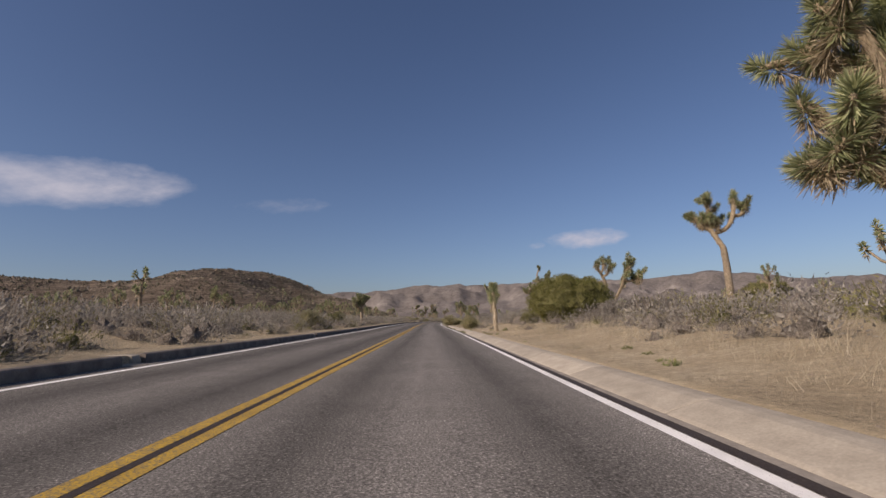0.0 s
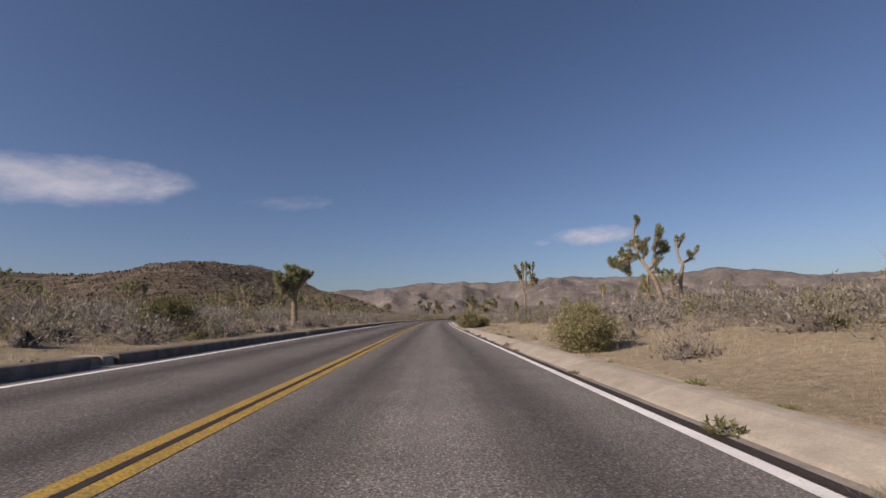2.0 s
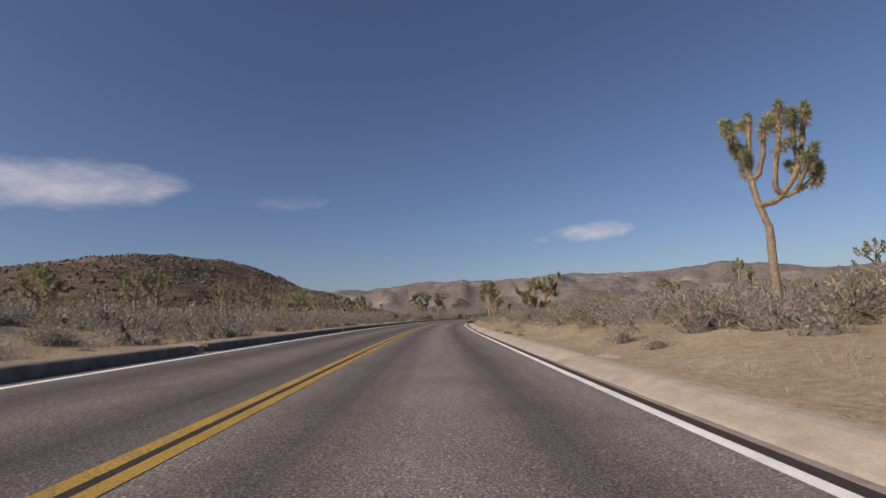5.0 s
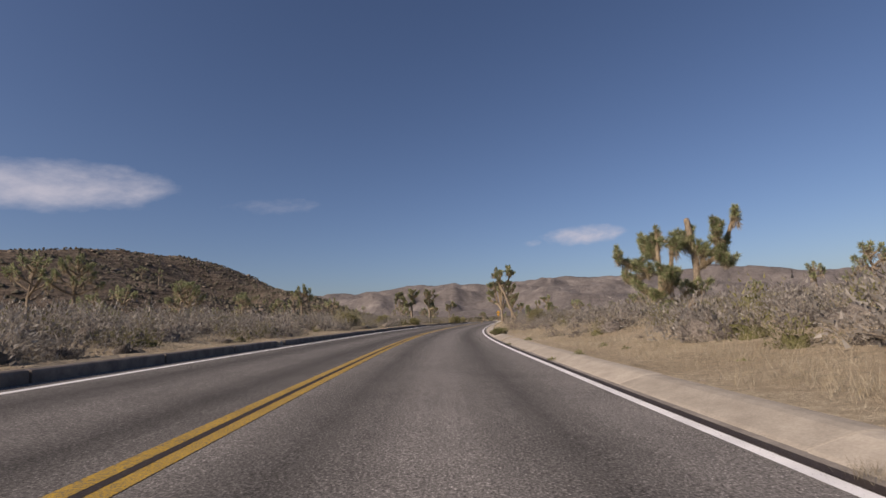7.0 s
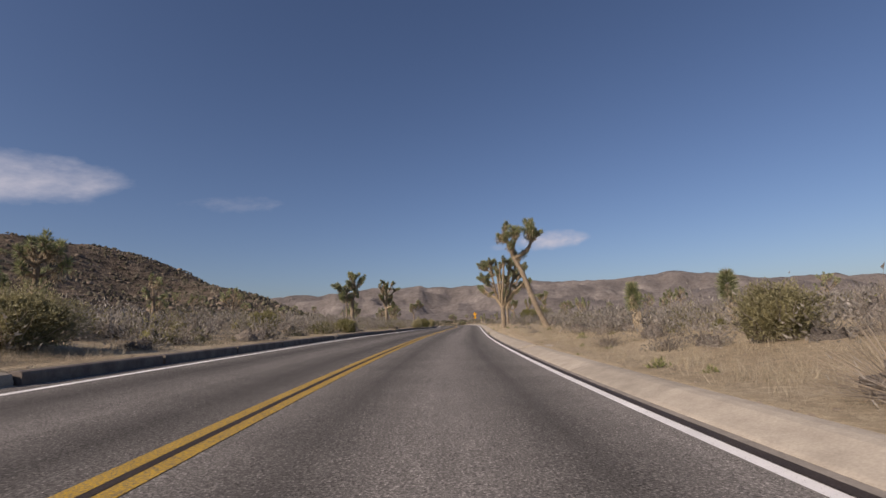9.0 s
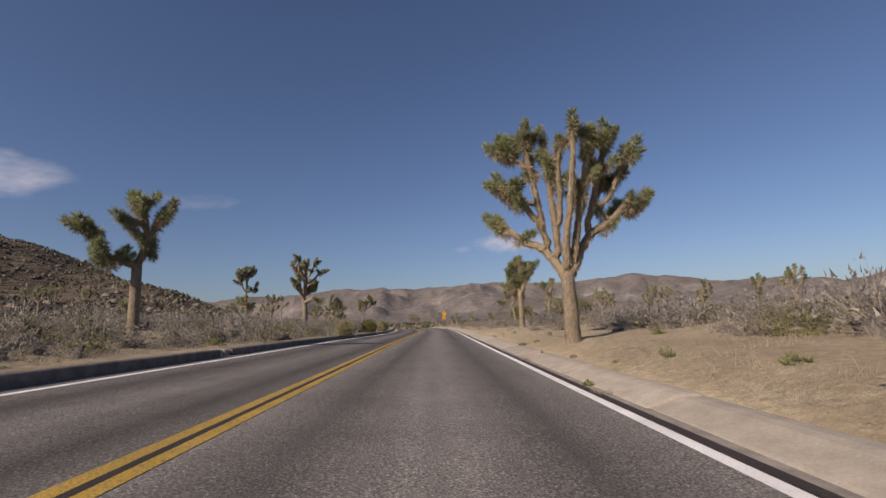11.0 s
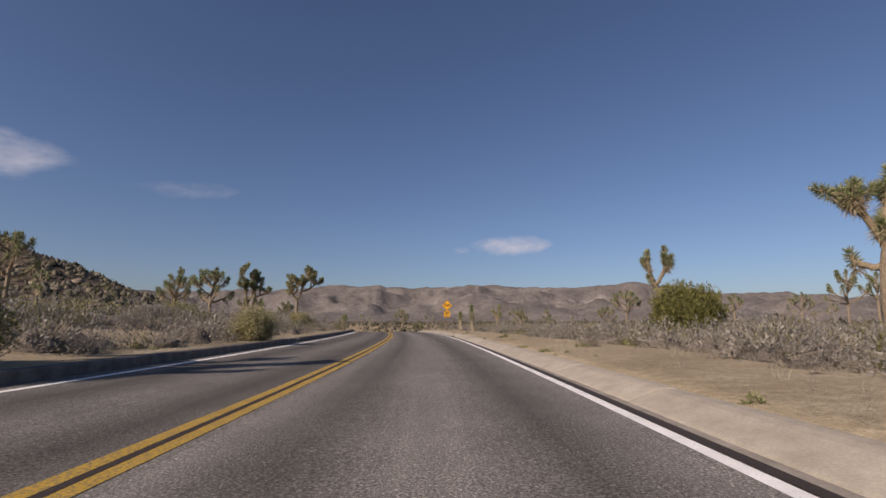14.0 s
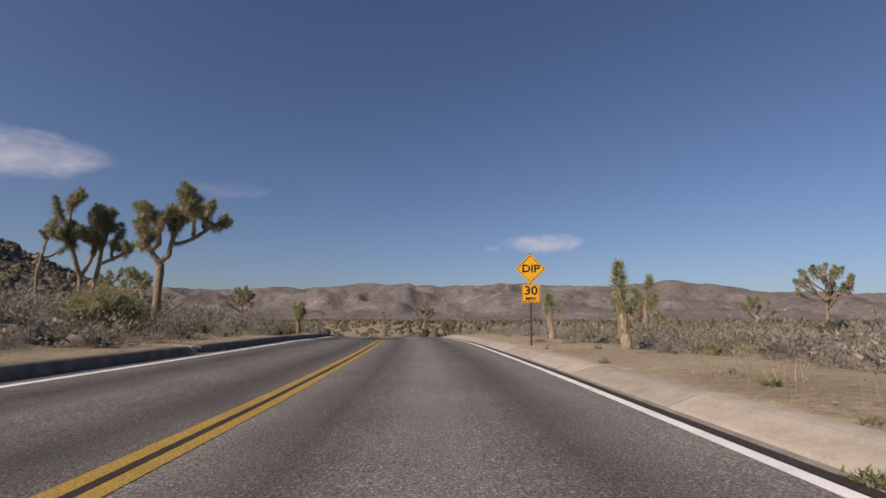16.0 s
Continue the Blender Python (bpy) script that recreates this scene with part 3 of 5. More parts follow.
def joshua(x, y, tips, fork, seed, r=0.17, face=0.0, lean=(0.0, 0.0), detail=2, size=1.0, label="", group=GROUP_NEAR):
    """A Joshua tree: tips are (right, away, height over datum) seen along face; fork is the height of the first fork over the ground."""
    rng = np.random.default_rng(seed)
    z0 = gz(x, y)
    root = tagged(new("joshua_tree"), label or "branching Joshua tree with spiky green tufts and shaggy bark", "tree", group)
    root.location = (x, y, z0 - 0.05)
    ca, sa = math.cos(radians(face)), math.sin(radians(face))
    T = np.array([(p * ca + q * sa, -p * sa + q * ca, h - z0) for p, q, h in tips])
    top = np.array([lean[0] * ca, -lean[0] * sa, fork])
    wood, skin = Build(), Build()
    sides = (6, 8, 10)[detail]
    nodes, rad = [], []
    p = limb_path(np.array([0, 0, -0.25]), top, 0.0, 8, rng, 0.02)
    wood.add(tube(p, r * np.linspace(1.0, 0.8, 8) * (1 + 0.25 * np.exp(-np.arange(8) * 1.6)), sides, rng))
    nodes += list(p[-2:])
    rad += [r * 0.82] * 2
    wire = []
    order = np.argsort(-np.linalg.norm(T - top, axis=1))
    ends = []
    for i in order:
        t = T[i]
        N = np.array(nodes)
        reach = np.hypot(N[:, 0] - t[0], N[:, 1] - t[1])
        up = np.maximum(0, N[:, 2] - (t[2] - 0.75 * reach - 0.1)) * 3
        cost = np.linalg.norm(N - t, axis=1) + up
        j = int(np.argmin(cost))
        d = np.linalg.norm(t - N[j])
        flat = np.hypot(*(t - N[j])[:2]) / max(d, 1e-6)
        n = max(4, int(d / 0.22) + 2)
        p = limb_path(N[j], t, 0.07 * flat, n, rng, 0.02)
        ra = max(0.06, min(rad[j] * 0.7, 0.05 + 0.045 * d))
        radii = np.linspace(ra, max(0.055, ra * 0.72), n)
        wood.add(tube(p, radii, max(5, sides - 1), rng))
        nodes += list(p[1:-1])
        rad += list(radii[1:-1])
        wire.append((p, radii))
        ends.append((t, unit((p[-1] - p[-2])[None])[0]))
    part("trunk", wood.mesh("trunk", [BARK], True), root)
    if detail > 0:
        for p, radii in wire:
            L = np.linalg.norm(np.diff(p, axis=0), axis=1).sum()
            m = int(L * (85 if detail == 2 else 30))
            if m < 3:
                continue
            u = rng.uniform(0.15, 1, m) * (len(p) - 1)
            q = np.stack([np.interp(u, np.arange(len(p)), p[:, c]) for c in range(3)], -1)
            rq = np.interp(u, np.arange(len(p)), radii)
            tan = np.stack([np.interp(u, np.arange(len(p)), np.gradient(p[:, c])) for c in range(3)], -1)
            out = unit(np.cross(unit(tan), unit(rng.normal(size=(m, 3)))))
            way = unit(out * 0.55 - unit(tan) * 0.6 + np.array([0, 0, -0.35]))
            skin.add(blades(q + out * rq[:, None] * 0.85, way, rng.uniform(0.06, 0.15, m), 0.022 if detail == 2 else 0.045, 0.2, rng))
        if skin.n:
            tagged(part("dead_leaf_thatch", skin.mesh("dead_leaf_thatch", [STRAW]), root, "dry straw-coloured dead leaves hanging on the limbs"), kind="stuff")
    pool = (FAR_TUFTS, MID_TUFTS, NEAR_TUFTS)[detail]
    for t, way in ends:
        way = Vector(way) * 0.7 + Vector((rng.normal(0, 0.15), rng.normal(0, 0.15), 0.55))
        m = Matrix.Translation(Vector(t)) @ way.to_track_quat("Z", "Y").to_matrix().to_4x4() @ Matrix.Rotation(rng.uniform(0, 6.28), 4, "Z") @ Matrix.Scale(size * rng.uniform(1.0, 1.3), 4)
        part("tuft", pool[int(rng.integers(len(pool)))], root, m=m)
    return root


def rounded(p, n=2):
    """A bent line with its corners cut."""
    for _ in range(n):
        q = np.empty((2 * len(p) - 2, 3))
        q[0::2], q[1::2] = p[:-1] * 0.75 + p[1:] * 0.25, p[:-1] * 0.25 + p[1:] * 0.75
        p = np.concatenate([p[:1], q, p[-1:]])
    return p


def thatch(wire, per_metre, width, rng):
    """Dead leaves that lie back along the limbs."""
    skin = Build()
    for p, radii in wire:
        m = int(np.linalg.norm(np.diff(p, axis=0), axis=1).sum() * per_metre)
        if m < 3:
            continue
        u = rng.uniform(0.1, 1, m) * (len(p) - 1)
        q = np.stack([np.interp(u, np.arange(len(p)), p[:, c]) for c in range(3)], -1)
        tan = unit(np.stack([np.interp(u, np.arange(len(p)), np.gradient(p[:, c])) for c in range(3)], -1))
        out = unit(np.cross(tan, unit(rng.normal(size=(m, 3)))))
        way = unit(out * 0.32 - tan * 0.8 + np.array([0, 0, -0.3]))
        skin.add(blades(q + out * np.interp(u, np.arange(len(p)), radii)[:, None] * 0.9, way, rng.uniform(0.08, 0.2, m), width, 0.1, rng))
    return skin


def limbed_tree(x, y, face, branches, seed=1, r=0.17, limb=0.11, size=1.0, depth=0.5, spurs=1.0, low=0.55, label="", detail=2):
    """A Joshua tree near the road. branches: bent lines of (right, height over datum) seen along face, the trunk first; each later one
    leaves the nearest wood, swings to the front or back, and ends in a tuft, with a few short spurs beside it."""
    rng = np.random.default_rng(seed)
    z0 = gz(x, y)
    root = tagged(new("joshua_tree"), label or "branching Joshua tree with spiky green tufts and shaggy bark", "tree", GROUP_NEAR)
    root.location = (x, y, z0 - 0.05)
    ca, sa = math.cos(radians(face)), math.sin(radians(face))
    turn = np.array([[ca, -sa, 0], [sa, ca, 0], [0, 0, 1.0]])          # (right, away, up) to the world
    sides = (6, 8, 10)[detail]
    trunk = np.array([(branches[0][0][0] * 0.3, 0, -0.25)] + [(a, 0, h - z0) for a, h in branches[0]])
    trunk = rounded(trunk)
    rt = r * np.linspace(1.0, 0.8, len(trunk)) * (1 + 0.45 * np.exp(-np.arange(len(trunk)) * 0.9))
    part("trunk", Build().add(tube(trunk @ turn, rt, sides + 2, rng, 0.05)).mesh("trunk", [BARK], True), root)
    nodes, rad, wire, ends = list(trunk[2:]), list(rt[2:]), [], []
    for k, chain in enumerate(branches[1:]):
        c = np.array([(a, 0, h - z0) for a, h in chain])
        N = np.array(nodes)
        j = int(np.argmin(np.hypot(N[:, 0] - c[0, 0], N[:, 2] - c[0, 2]) + 0.35 * np.abs(N[:, 1]) + 0.8 * np.maximum(0, N[:, 2] - c[0, 2])))
        c = np.concatenate([N[j][None], c])
        far = np.concatenate([[0], np.cumsum(np.linalg.norm(np.diff(c, axis=0), axis=1))])
        c[:, 1] = N[j][1] + (far / max(far[-1], 1e-6)) ** 0.8 * np.clip(rng.normal(0, depth), -1.6 * depth, 1.6 * depth) * min(1.0, far[-1] / 1.2)
        p = rounded(c) + 0
        p[1:-1] += rng.normal(0, 0.012, p[1:-1].shape)
        ra = min(rad[j] * 0.92, limb * (1.7 if far[-1] > 1.5 else 1.2))
        radii = np.linspace(ra, max(0.05, limb * 0.72), len(p))
        body = Build().add(tube(p @ turn, radii, sides, rng))
        nodes += list(p[2:])
        rad += list(radii[2:])
        wire.append((p @ turn, radii))
        ends.append((p[-1] @ turn, unit((p[-1] - p[-3])[None])[0] @ turn))
        for _ in range(int(rng.poisson(spurs))):
            i = int(rng.integers(int(len(p) * low), len(p)))
            w = unit(np.array([rng.normal(0, 0.8), rng.normal(0, 0.9), rng.uniform(0.0, 1.0)])[None])[0]
            e = p[i] + w * rng.uniform(0.3, 0.55) * size
            q = limb_path(p[i], e, 0.05, 5, rng, 0.01)
            body.add(tube(q @ turn, np.linspace(radii[i] * 0.8, 0.05, 5), sides - 2, rng))
            wire.append((q @ turn, np.linspace(radii[i] * 0.8, 0.05, 5)))
            ends.append((e @ turn, w @ turn))
        part("limb", body.mesh("limb", [BARK_PALE], True), root)
    skin = thatch(wire, 120 if detail == 2 else 45, 0.02 if detail == 2 else 0.04, rng)
    tagged(part("dead_leaf_thatch", skin.mesh("dead_leaf_thatch", [STRAW]), root, "dry straw-coloured dead leaves hanging on the limbs"), kind="stuff")
    pool = (FAR_TUFTS, MID_TUFTS, NEAR_TUFTS)[detail]
    for t, way in ends:
        way = Vector(way) * 0.8 + Vector((rng.normal(0, 0.15), rng.normal(0, 0.15), 0.35))
        m = Matrix.Translation(Vector(t)) @ way.to_track_quat("Z", "Y").to_matrix().to_4x4() @ Matrix.Rotation(rng.uniform(0, 6.28), 4, "Z") @ Matrix.Scale(size * rng.uniform(0.95, 1.25), 4)
        part("tuft", pool[int(rng.integers(len(pool)))], root, m=m)
    return root


def wild_tree(x, y, height, width, tips, seed, fork=0.5, detail=1, r=0.13, size=1.0, group="Joshua trees on the plain", label=""):
    """A Joshua tree with its tips spread over a dome."""
    rng = np.random.default_rng(seed)
    z0 = gz(x, y)
    out = []
    for i in range(tips):
        a, k = 2.4 * i + rng.uniform(0, 0.8), math.sqrt((i + 0.5) / tips)
        h = height * (1 - 0.42 * k * k * rng.uniform(0.5, 1.2))
        out.append((width / 2 * k * math.cos(a), width / 2 * k * math.sin(a), z0 + max(h, fork * height + 0.2) - 0.3))
    return joshua(x, y, out, fork * height, seed, r, 0, (0, 0), detail, size, label or "small Joshua tree with a bare trunk and green tufts", group)


def column_yucca(x, y, height, head, seed, label, leaf=0.28):
    """One trunk with one long shaggy head of leaves."""
    rng = np.random.default_rng(seed)
    root = tagged(new("joshua_tree"), label, "tree", GROUP_NEAR)
    root.location = (x, y, gz(x, y) - 0.05)
    p = limb_path(np.zeros(3), np.array([-0.12, 0.1, height - head * 0.6]), 0.0, 10, rng, 0.015)
    b = Build()
    b.add(tube(p, np.linspace(0.12, 0.095, 10) * (1 + 0.2 * np.exp(-np.arange(10) * 1.3)), 10, rng))
    part("trunk", b.mesh("trunk", [YUCCA_BARK], True), root)
    n = 420
    u = rng.uniform(0, 1, n)
    q = np.stack([np.interp(u, np.linspace(0, 1, 10), p[:, c]) for c in range(3)], -1)
    out = unit(rng.normal(size=(n, 3)) * [1, 1, 0])
    b = Build()
    b.add(blades(q + out * 0.1, unit(out * 0.16 + np.array([0, 0, -1.0])), rng.uniform(0.15, 0.3, n), 0.04, 0.0, rng))
    part("dead_leaf_thatch", b.mesh("dead_leaf_thatch", [YUCCA_THATCH]), root, "pale dead leaves lying flat along the trunk")
    m = 900
    u = rng.uniform(0, 1, m) ** 0.8
    way = np.stack([cone_dirs(1, 15 + 95 * (1 - k), 45 + 95 * (1 - k), rng)[0] for k in u])
    base = p[-1] + np.stack([0 * u, 0 * u, -head * 0.4 + head * 0.78 * u], -1) + way * 0.05
    b = Build()
    b.add(blades(base, way, rng.uniform(0.8, 1.2, m) * leaf * (0.75 + 0.25 * np.sin(u * 3.1)), 0.02, rng.uniform(0, 0.2, m), rng))
    part("crown", b.mesh("crown", [LEAF]), root, "dense upright head of dagger-like green leaves")
    n = 26
    b = Build()
    b.add(blades(p[-1] + np.array([0, 0, head * 0.4]) + rng.normal(0, 0.02, (n, 3)), cone_dirs(n, 0, 40, rng), rng.uniform(0.12, 0.3, n), 0.03, 0.1, rng))
    part("dry_flower_stalk", b.mesh("dry_flower_stalk", [STRAW]), root, "dry brown remains of a flower stalk")
    return root


# ---- trees beside the road ----
limbed_tree(7.59, 174.04, 24, [[(-0.00, 1.20), (-0.03, 1.93)], [(-0.23, 2.32), (-0.60, 2.84), (-1.07, 2.98), (-1.50, 3.38), (-1.76, 3.67)], [(-0.42, 2.93), (-0.76, 3.57), (-1.12, 4.08), (-1.49, 4.43)], [(-0.54, 3.32), (-0.69, 4.27), (-0.83, 5.08), (-0.91, 5.74)], [(-0.18, 2.69), (-0.25, 3.76), (-0.35, 4.86), (-0.41, 5.75)], [(0.01, 2.26), (0.01, 2.90), (0.20, 3.87), (0.31, 4.94), (0.39, 5.96)], [(0.09, 2.10), (0.43, 2.82), (0.69, 3.19), (1.18, 3.39), (1.58, 3.88), (1.79, 4.08)], [(0.56, 3.30), (0.87, 4.26), (1.04, 5.08), (1.35, 5.77)], [(1.13, 3.92), (1.47, 4.65), (1.68, 5.26)], [(0.14, 2.34), (0.32, 3.25), (0.61, 4.59), (0.77, 5.67)], [(-0.92, 4.93), (-1.28, 5.33), (-1.54, 5.53)], [(1.60, 3.80), (2.07, 4.00)], [(-0.09, 3.44), (-0.05, 4.83), (-0.00, 5.53)], [(0.94, 4.25), (1.33, 4.66)], [(-0.60, 3.95), (-1.34, 4.26), (-1.59, 4.53)]],
            seed=31, r=0.205, limb=0.085, size=0.86, depth=0.5, spurs=4.4, label="large many-limbed old Joshua tree with a thick trunk")
limbed_tree(5.55, 5.65, 44, [[(0.09, 1.17), (0.13, 2.24)], [(-0.10, 2.57), (-0.36, 2.88), (-0.68, 2.71)], [(-0.14, 2.91), (-0.23, 3.43)], [(-0.12, 2.80), (-0.52, 3.25), (-0.75, 3.56)], [(0.06, 3.04), (-0.27, 3.91), (-0.68, 4.27)], [(0.13, 3.23), (-0.00, 3.65), (-0.20, 3.99)], [(0.12, 3.38), (-0.07, 4.25), (-0.43, 4.63)], [(0.21, 3.43), (0.13, 4.12), (-0.07, 4.64)], [(0.24, 3.34), (0.30, 3.98), (0.17, 4.45)], [(0.11, 2.60), (-0.05, 2.56)], [(0.25, 3.63), (0.28, 4.51), (0.15, 5.20)], [(0.29, 3.54), (0.47, 4.42), (0.57, 4.88)], [(0.24, 2.84), (0.56, 3.23), (0.74, 3.72)]],
            seed=11, r=0.2, limb=0.1, size=1.0, depth=0.6, spurs=2.6)
limbed_tree(13.3, 22.08, 31, [[(-0.00, 2.78), (-0.08, 3.89)], [(-0.42, 4.73), (-0.90, 5.11), (-1.20, 5.59)], [(-0.53, 5.37), (-0.57, 6.20)], [(0.24, 4.87), (0.49, 5.58), (0.53, 6.30)], [(0.79, 5.49), (1.02, 5.99)], [(-0.26, 4.93), (-0.32, 5.26)]],
            seed=12, r=0.17, limb=0.11, size=0.95, depth=0.4, spurs=3.4)
limbed_tree(13.47, 38.78, 19, [[(-0.00, 1.95), (-0.14, 3.77)], [(-0.52, 4.47), (-0.66, 5.04)], [(-0.17, 4.55), (-0.16, 5.37)], [(0.15, 4.21), (0.34, 4.98)], [(0.24, 1.72), (1.10, 3.12), (1.55, 4.59)], [(1.64, 3.55), (2.24, 3.70), (2.56, 4.08)], [(1.53, 4.36), (2.04, 5.06)]],
            seed=13, r=0.16, limb=0.11, size=1.15, depth=0.5, spurs=2.0)
limbed_tree(14.3, 63, 39, [[(-0.48, 2.77), (-0.97, 3.71)], [(-1.53, 4.71), (-2.17, 5.15), (-2.83, 5.11), (-3.06, 4.33)], [(-2.12, 5.05), (-2.57, 4.58), (-2.76, 4.36)], [(-2.22, 5.01), (-2.36, 3.75)], [(-1.71, 5.17), (-2.02, 6.01), (-2.13, 6.90), (-1.82, 7.55)], [(-2.13, 5.90), (-2.63, 5.83)], [(-0.66, 4.11), (-0.60, 5.25), (-0.31, 6.60)], [(-0.52, 5.36), (-0.09, 5.99)], [(-0.59, 5.02), (-0.05, 5.27)], [(-1.16, 4.88), (-1.18, 5.48), (-1.36, 5.75)], [(-0.55, 3.75), (-0.19, 3.50), (-0.10, 3.06)], [(-1.03, 3.58), (-1.17, 3.09), (-1.15, 2.65)], [(-2.34, 4.84), (-2.78, 4.54), (-3.08, 4.09), (-3.43, 4.46)]],
            seed=14, r=0.17, limb=0.09, size=1.0, depth=0.6, spurs=3.2, low=0.35, label="leaning Joshua tree with heavy shaggy drooping limbs")
limbed_tree(16.8, 66.05, 25, [[(-0.00, 3.12), (0.25, 4.23)], [(-0.06, 5.30), (0.03, 6.40)], [(0.88, 4.79), (1.33, 5.54)], [(0.14, 5.73), (0.48, 6.58)]],
            seed=33, r=0.14, limb=0.09, size=1.0, depth=0.4, spurs=0.8, label="slender forked Joshua tree with a few tufted limbs")
limbed_tree(9.82, 92.66, 19, [[(0.00, 2.37), (0.03, 3.55)], [(-0.32, 4.81), (-0.47, 6.07), (-1.02, 7.29)], [(-0.35, 5.76), (-0.17, 7.58)], [(0.38, 4.38), (1.03, 5.44), (1.34, 7.41)], [(0.22, 4.95), (0.45, 6.44), (0.50, 7.50)], [(0.67, 4.54), (1.44, 5.00), (1.67, 5.35)], [(0.98, 4.89), (1.38, 5.90)], [(-0.53, 6.16), (-0.71, 6.63)], [(-0.10, 5.36), (0.11, 7.05)], [(0.97, 5.64), (0.86, 7.16)]],
            seed=15, r=0.15, limb=0.1, size=1.0, depth=0.5, spurs=1.4, label="upright Joshua tree with many short green fingers")
limbed_tree(7.7, 125.2, 26, [[(0.99, 1.82), (1.01, 2.95), (0.86, 4.51)], [(1.48, 2.75), (2.02, 3.19), (2.58, 4.58)], [(1.83, 3.21), (1.84, 4.07)], [(1.95, 2.93), (2.09, 2.65)], [(0.68, 0.79), (-0.55, 0.78), (-0.34, 1.91), (-0.36, 3.43), (-0.30, 4.42)], [(-1.12, 2.74), (-1.91, 3.20)], [(-0.94, 2.35), (-1.64, 2.36)], [(-0.48, 1.57), (-0.98, 1.89)], [(0.05, 1.20), (0.01, 2.23), (0.26, 3.72)], [(-0.42, 3.20), (-0.63, 3.74)], [(-0.69, 2.64), (-1.22, 3.04)], [(0.33, 1.30), (0.59, 1.91)], [(0.77, 1.61), (1.33, 1.91)], [(-0.14, 1.78), (-0.12, 2.43)], [(0.98, 3.06), (0.68, 3.90)], [(1.17, 2.59), (1.36, 3.26)]],
            seed=16, r=0.14, limb=0.085, size=0.95, depth=0.7, spurs=4.0, low=0.35, label="clump of short Joshua tree stems with dense tufts")
limbed_tree(8.14, 162.30, 16, [[(-1.12, 1.81), (-1.71, 3.67), (-2.15, 4.56)], [(-2.44, 5.37), (-2.65, 6.02), (-2.58, 6.65)], [(-2.15, 4.65), (-1.64, 4.87), (-1.08, 5.42), (-1.08, 6.76)], [(-2.29, 4.95), (-1.99, 5.98), (-1.86, 6.14)], [(-2.50, 5.67), (-2.99, 6.04)], [(-1.09, 5.92), (-0.92, 6.08)]],
            seed=17, r=0.17, limb=0.11, size=1.1, depth=0.7, spurs=3.4, low=0.35, label="leaning forked Joshua tree with drooping heads")
limbed_tree(-9.62, 60.19, -24, [[(-0.00, 1.31), (-0.03, 2.09)], [(0.11, 3.21), (-0.00, 4.11)], [(-0.32, 2.51), (-0.79, 2.89), (-1.08, 3.31)], [(0.17, 2.90), (0.55, 3.46), (0.91, 3.79)], [(-0.20, 2.85), (-0.28, 3.76)], [(0.23, 3.09), (0.36, 3.95)], [(0.01, 3.09), (-0.08, 3.69)], [(-0.92, 2.98), (-0.67, 3.32)]],
            seed=18, r=0.2, limb=0.13, size=1.0, depth=0.35, spurs=3.4, label="stout Joshua tree with three shaggy hanging heads")
limbed_tree(-5.36, 180.38, -23, [[(0.00, 2.26), (0.02, 3.27)], [(-0.36, 3.38), (-0.85, 3.49), (-1.03, 3.97), (-1.37, 4.52)], [(0.30, 4.04), (0.20, 4.75), (-0.05, 5.64)], [(0.32, 4.25), (0.49, 4.77), (0.73, 5.14)], [(0.15, 4.74), (-0.19, 4.78), (-0.41, 4.80)], [(0.08, 5.04), (0.07, 5.29)], [(-0.69, 3.50), (-1.06, 3.35)], [(0.29, 4.25), (0.42, 3.75)]],
            seed=19, r=0.19, limb=0.12, size=1.1, depth=0.35, spurs=1.2)
limbed_tree(-2.89, 209.21, -26, [[(-0.00, 2.27), (-0.12, 3.58)], [(-0.29, 3.77), (-0.67, 4.58), (-0.80, 5.43), (-1.26, 6.13), (-1.59, 6.81)], [(-0.99, 6.00), (-1.09, 6.65), (-1.08, 7.22)], [(-0.48, 4.13), (-0.93, 4.55), (-1.14, 4.91), (-1.31, 5.26)], [(-0.07, 3.89), (-0.05, 4.77), (-0.28, 5.62), (-0.58, 6.26)], [(0.04, 4.84), (0.32, 5.52), (0.43, 6.34), (0.43, 7.34)], [(0.20, 5.20), (-0.02, 5.96), (-0.06, 6.77), (0.11, 7.18)], [(-0.02, 4.08), (0.46, 4.90), (1.12, 5.12), (1.60, 5.30)], [(0.58, 5.17), (1.06, 5.84), (1.60, 6.24)], [(1.06, 5.11), (1.40, 4.85), (1.56, 4.67)], [(0.05, 3.33), (0.34, 3.62), (0.68, 3.38), (0.99, 3.45)], [(0.54, 5.88), (0.74, 6.62), (0.95, 7.13)], [(-0.03, 4.41), (0.36, 4.36)]],
            seed=20, r=0.25, limb=0.13, size=0.95, depth=1.0, spurs=4.2, label="large spreading Joshua tree with a thick dark trunk")
limbed_tree(-9.65, 216.41, -32, [[(0.00, 2.89), (-0.14, 4.66)], [(-0.07, 5.64), (-0.20, 6.63), (-0.37, 7.34)], [(0.26, 4.98), (0.72, 5.29), (1.06, 5.88)], [(-0.05, 5.98), (0.25, 6.96), (0.50, 7.56)], [(-0.32, 5.05), (-0.60, 5.79), (-0.78, 6.73)], [(0.31, 6.89), (0.75, 7.20)], [(-0.08, 6.48), (0.00, 7.55)], [(-0.61, 5.70), (-1.19, 6.80)]],
            seed=21, r=0.14, limb=0.09, size=1.05, depth=0.4, spurs=2.2)
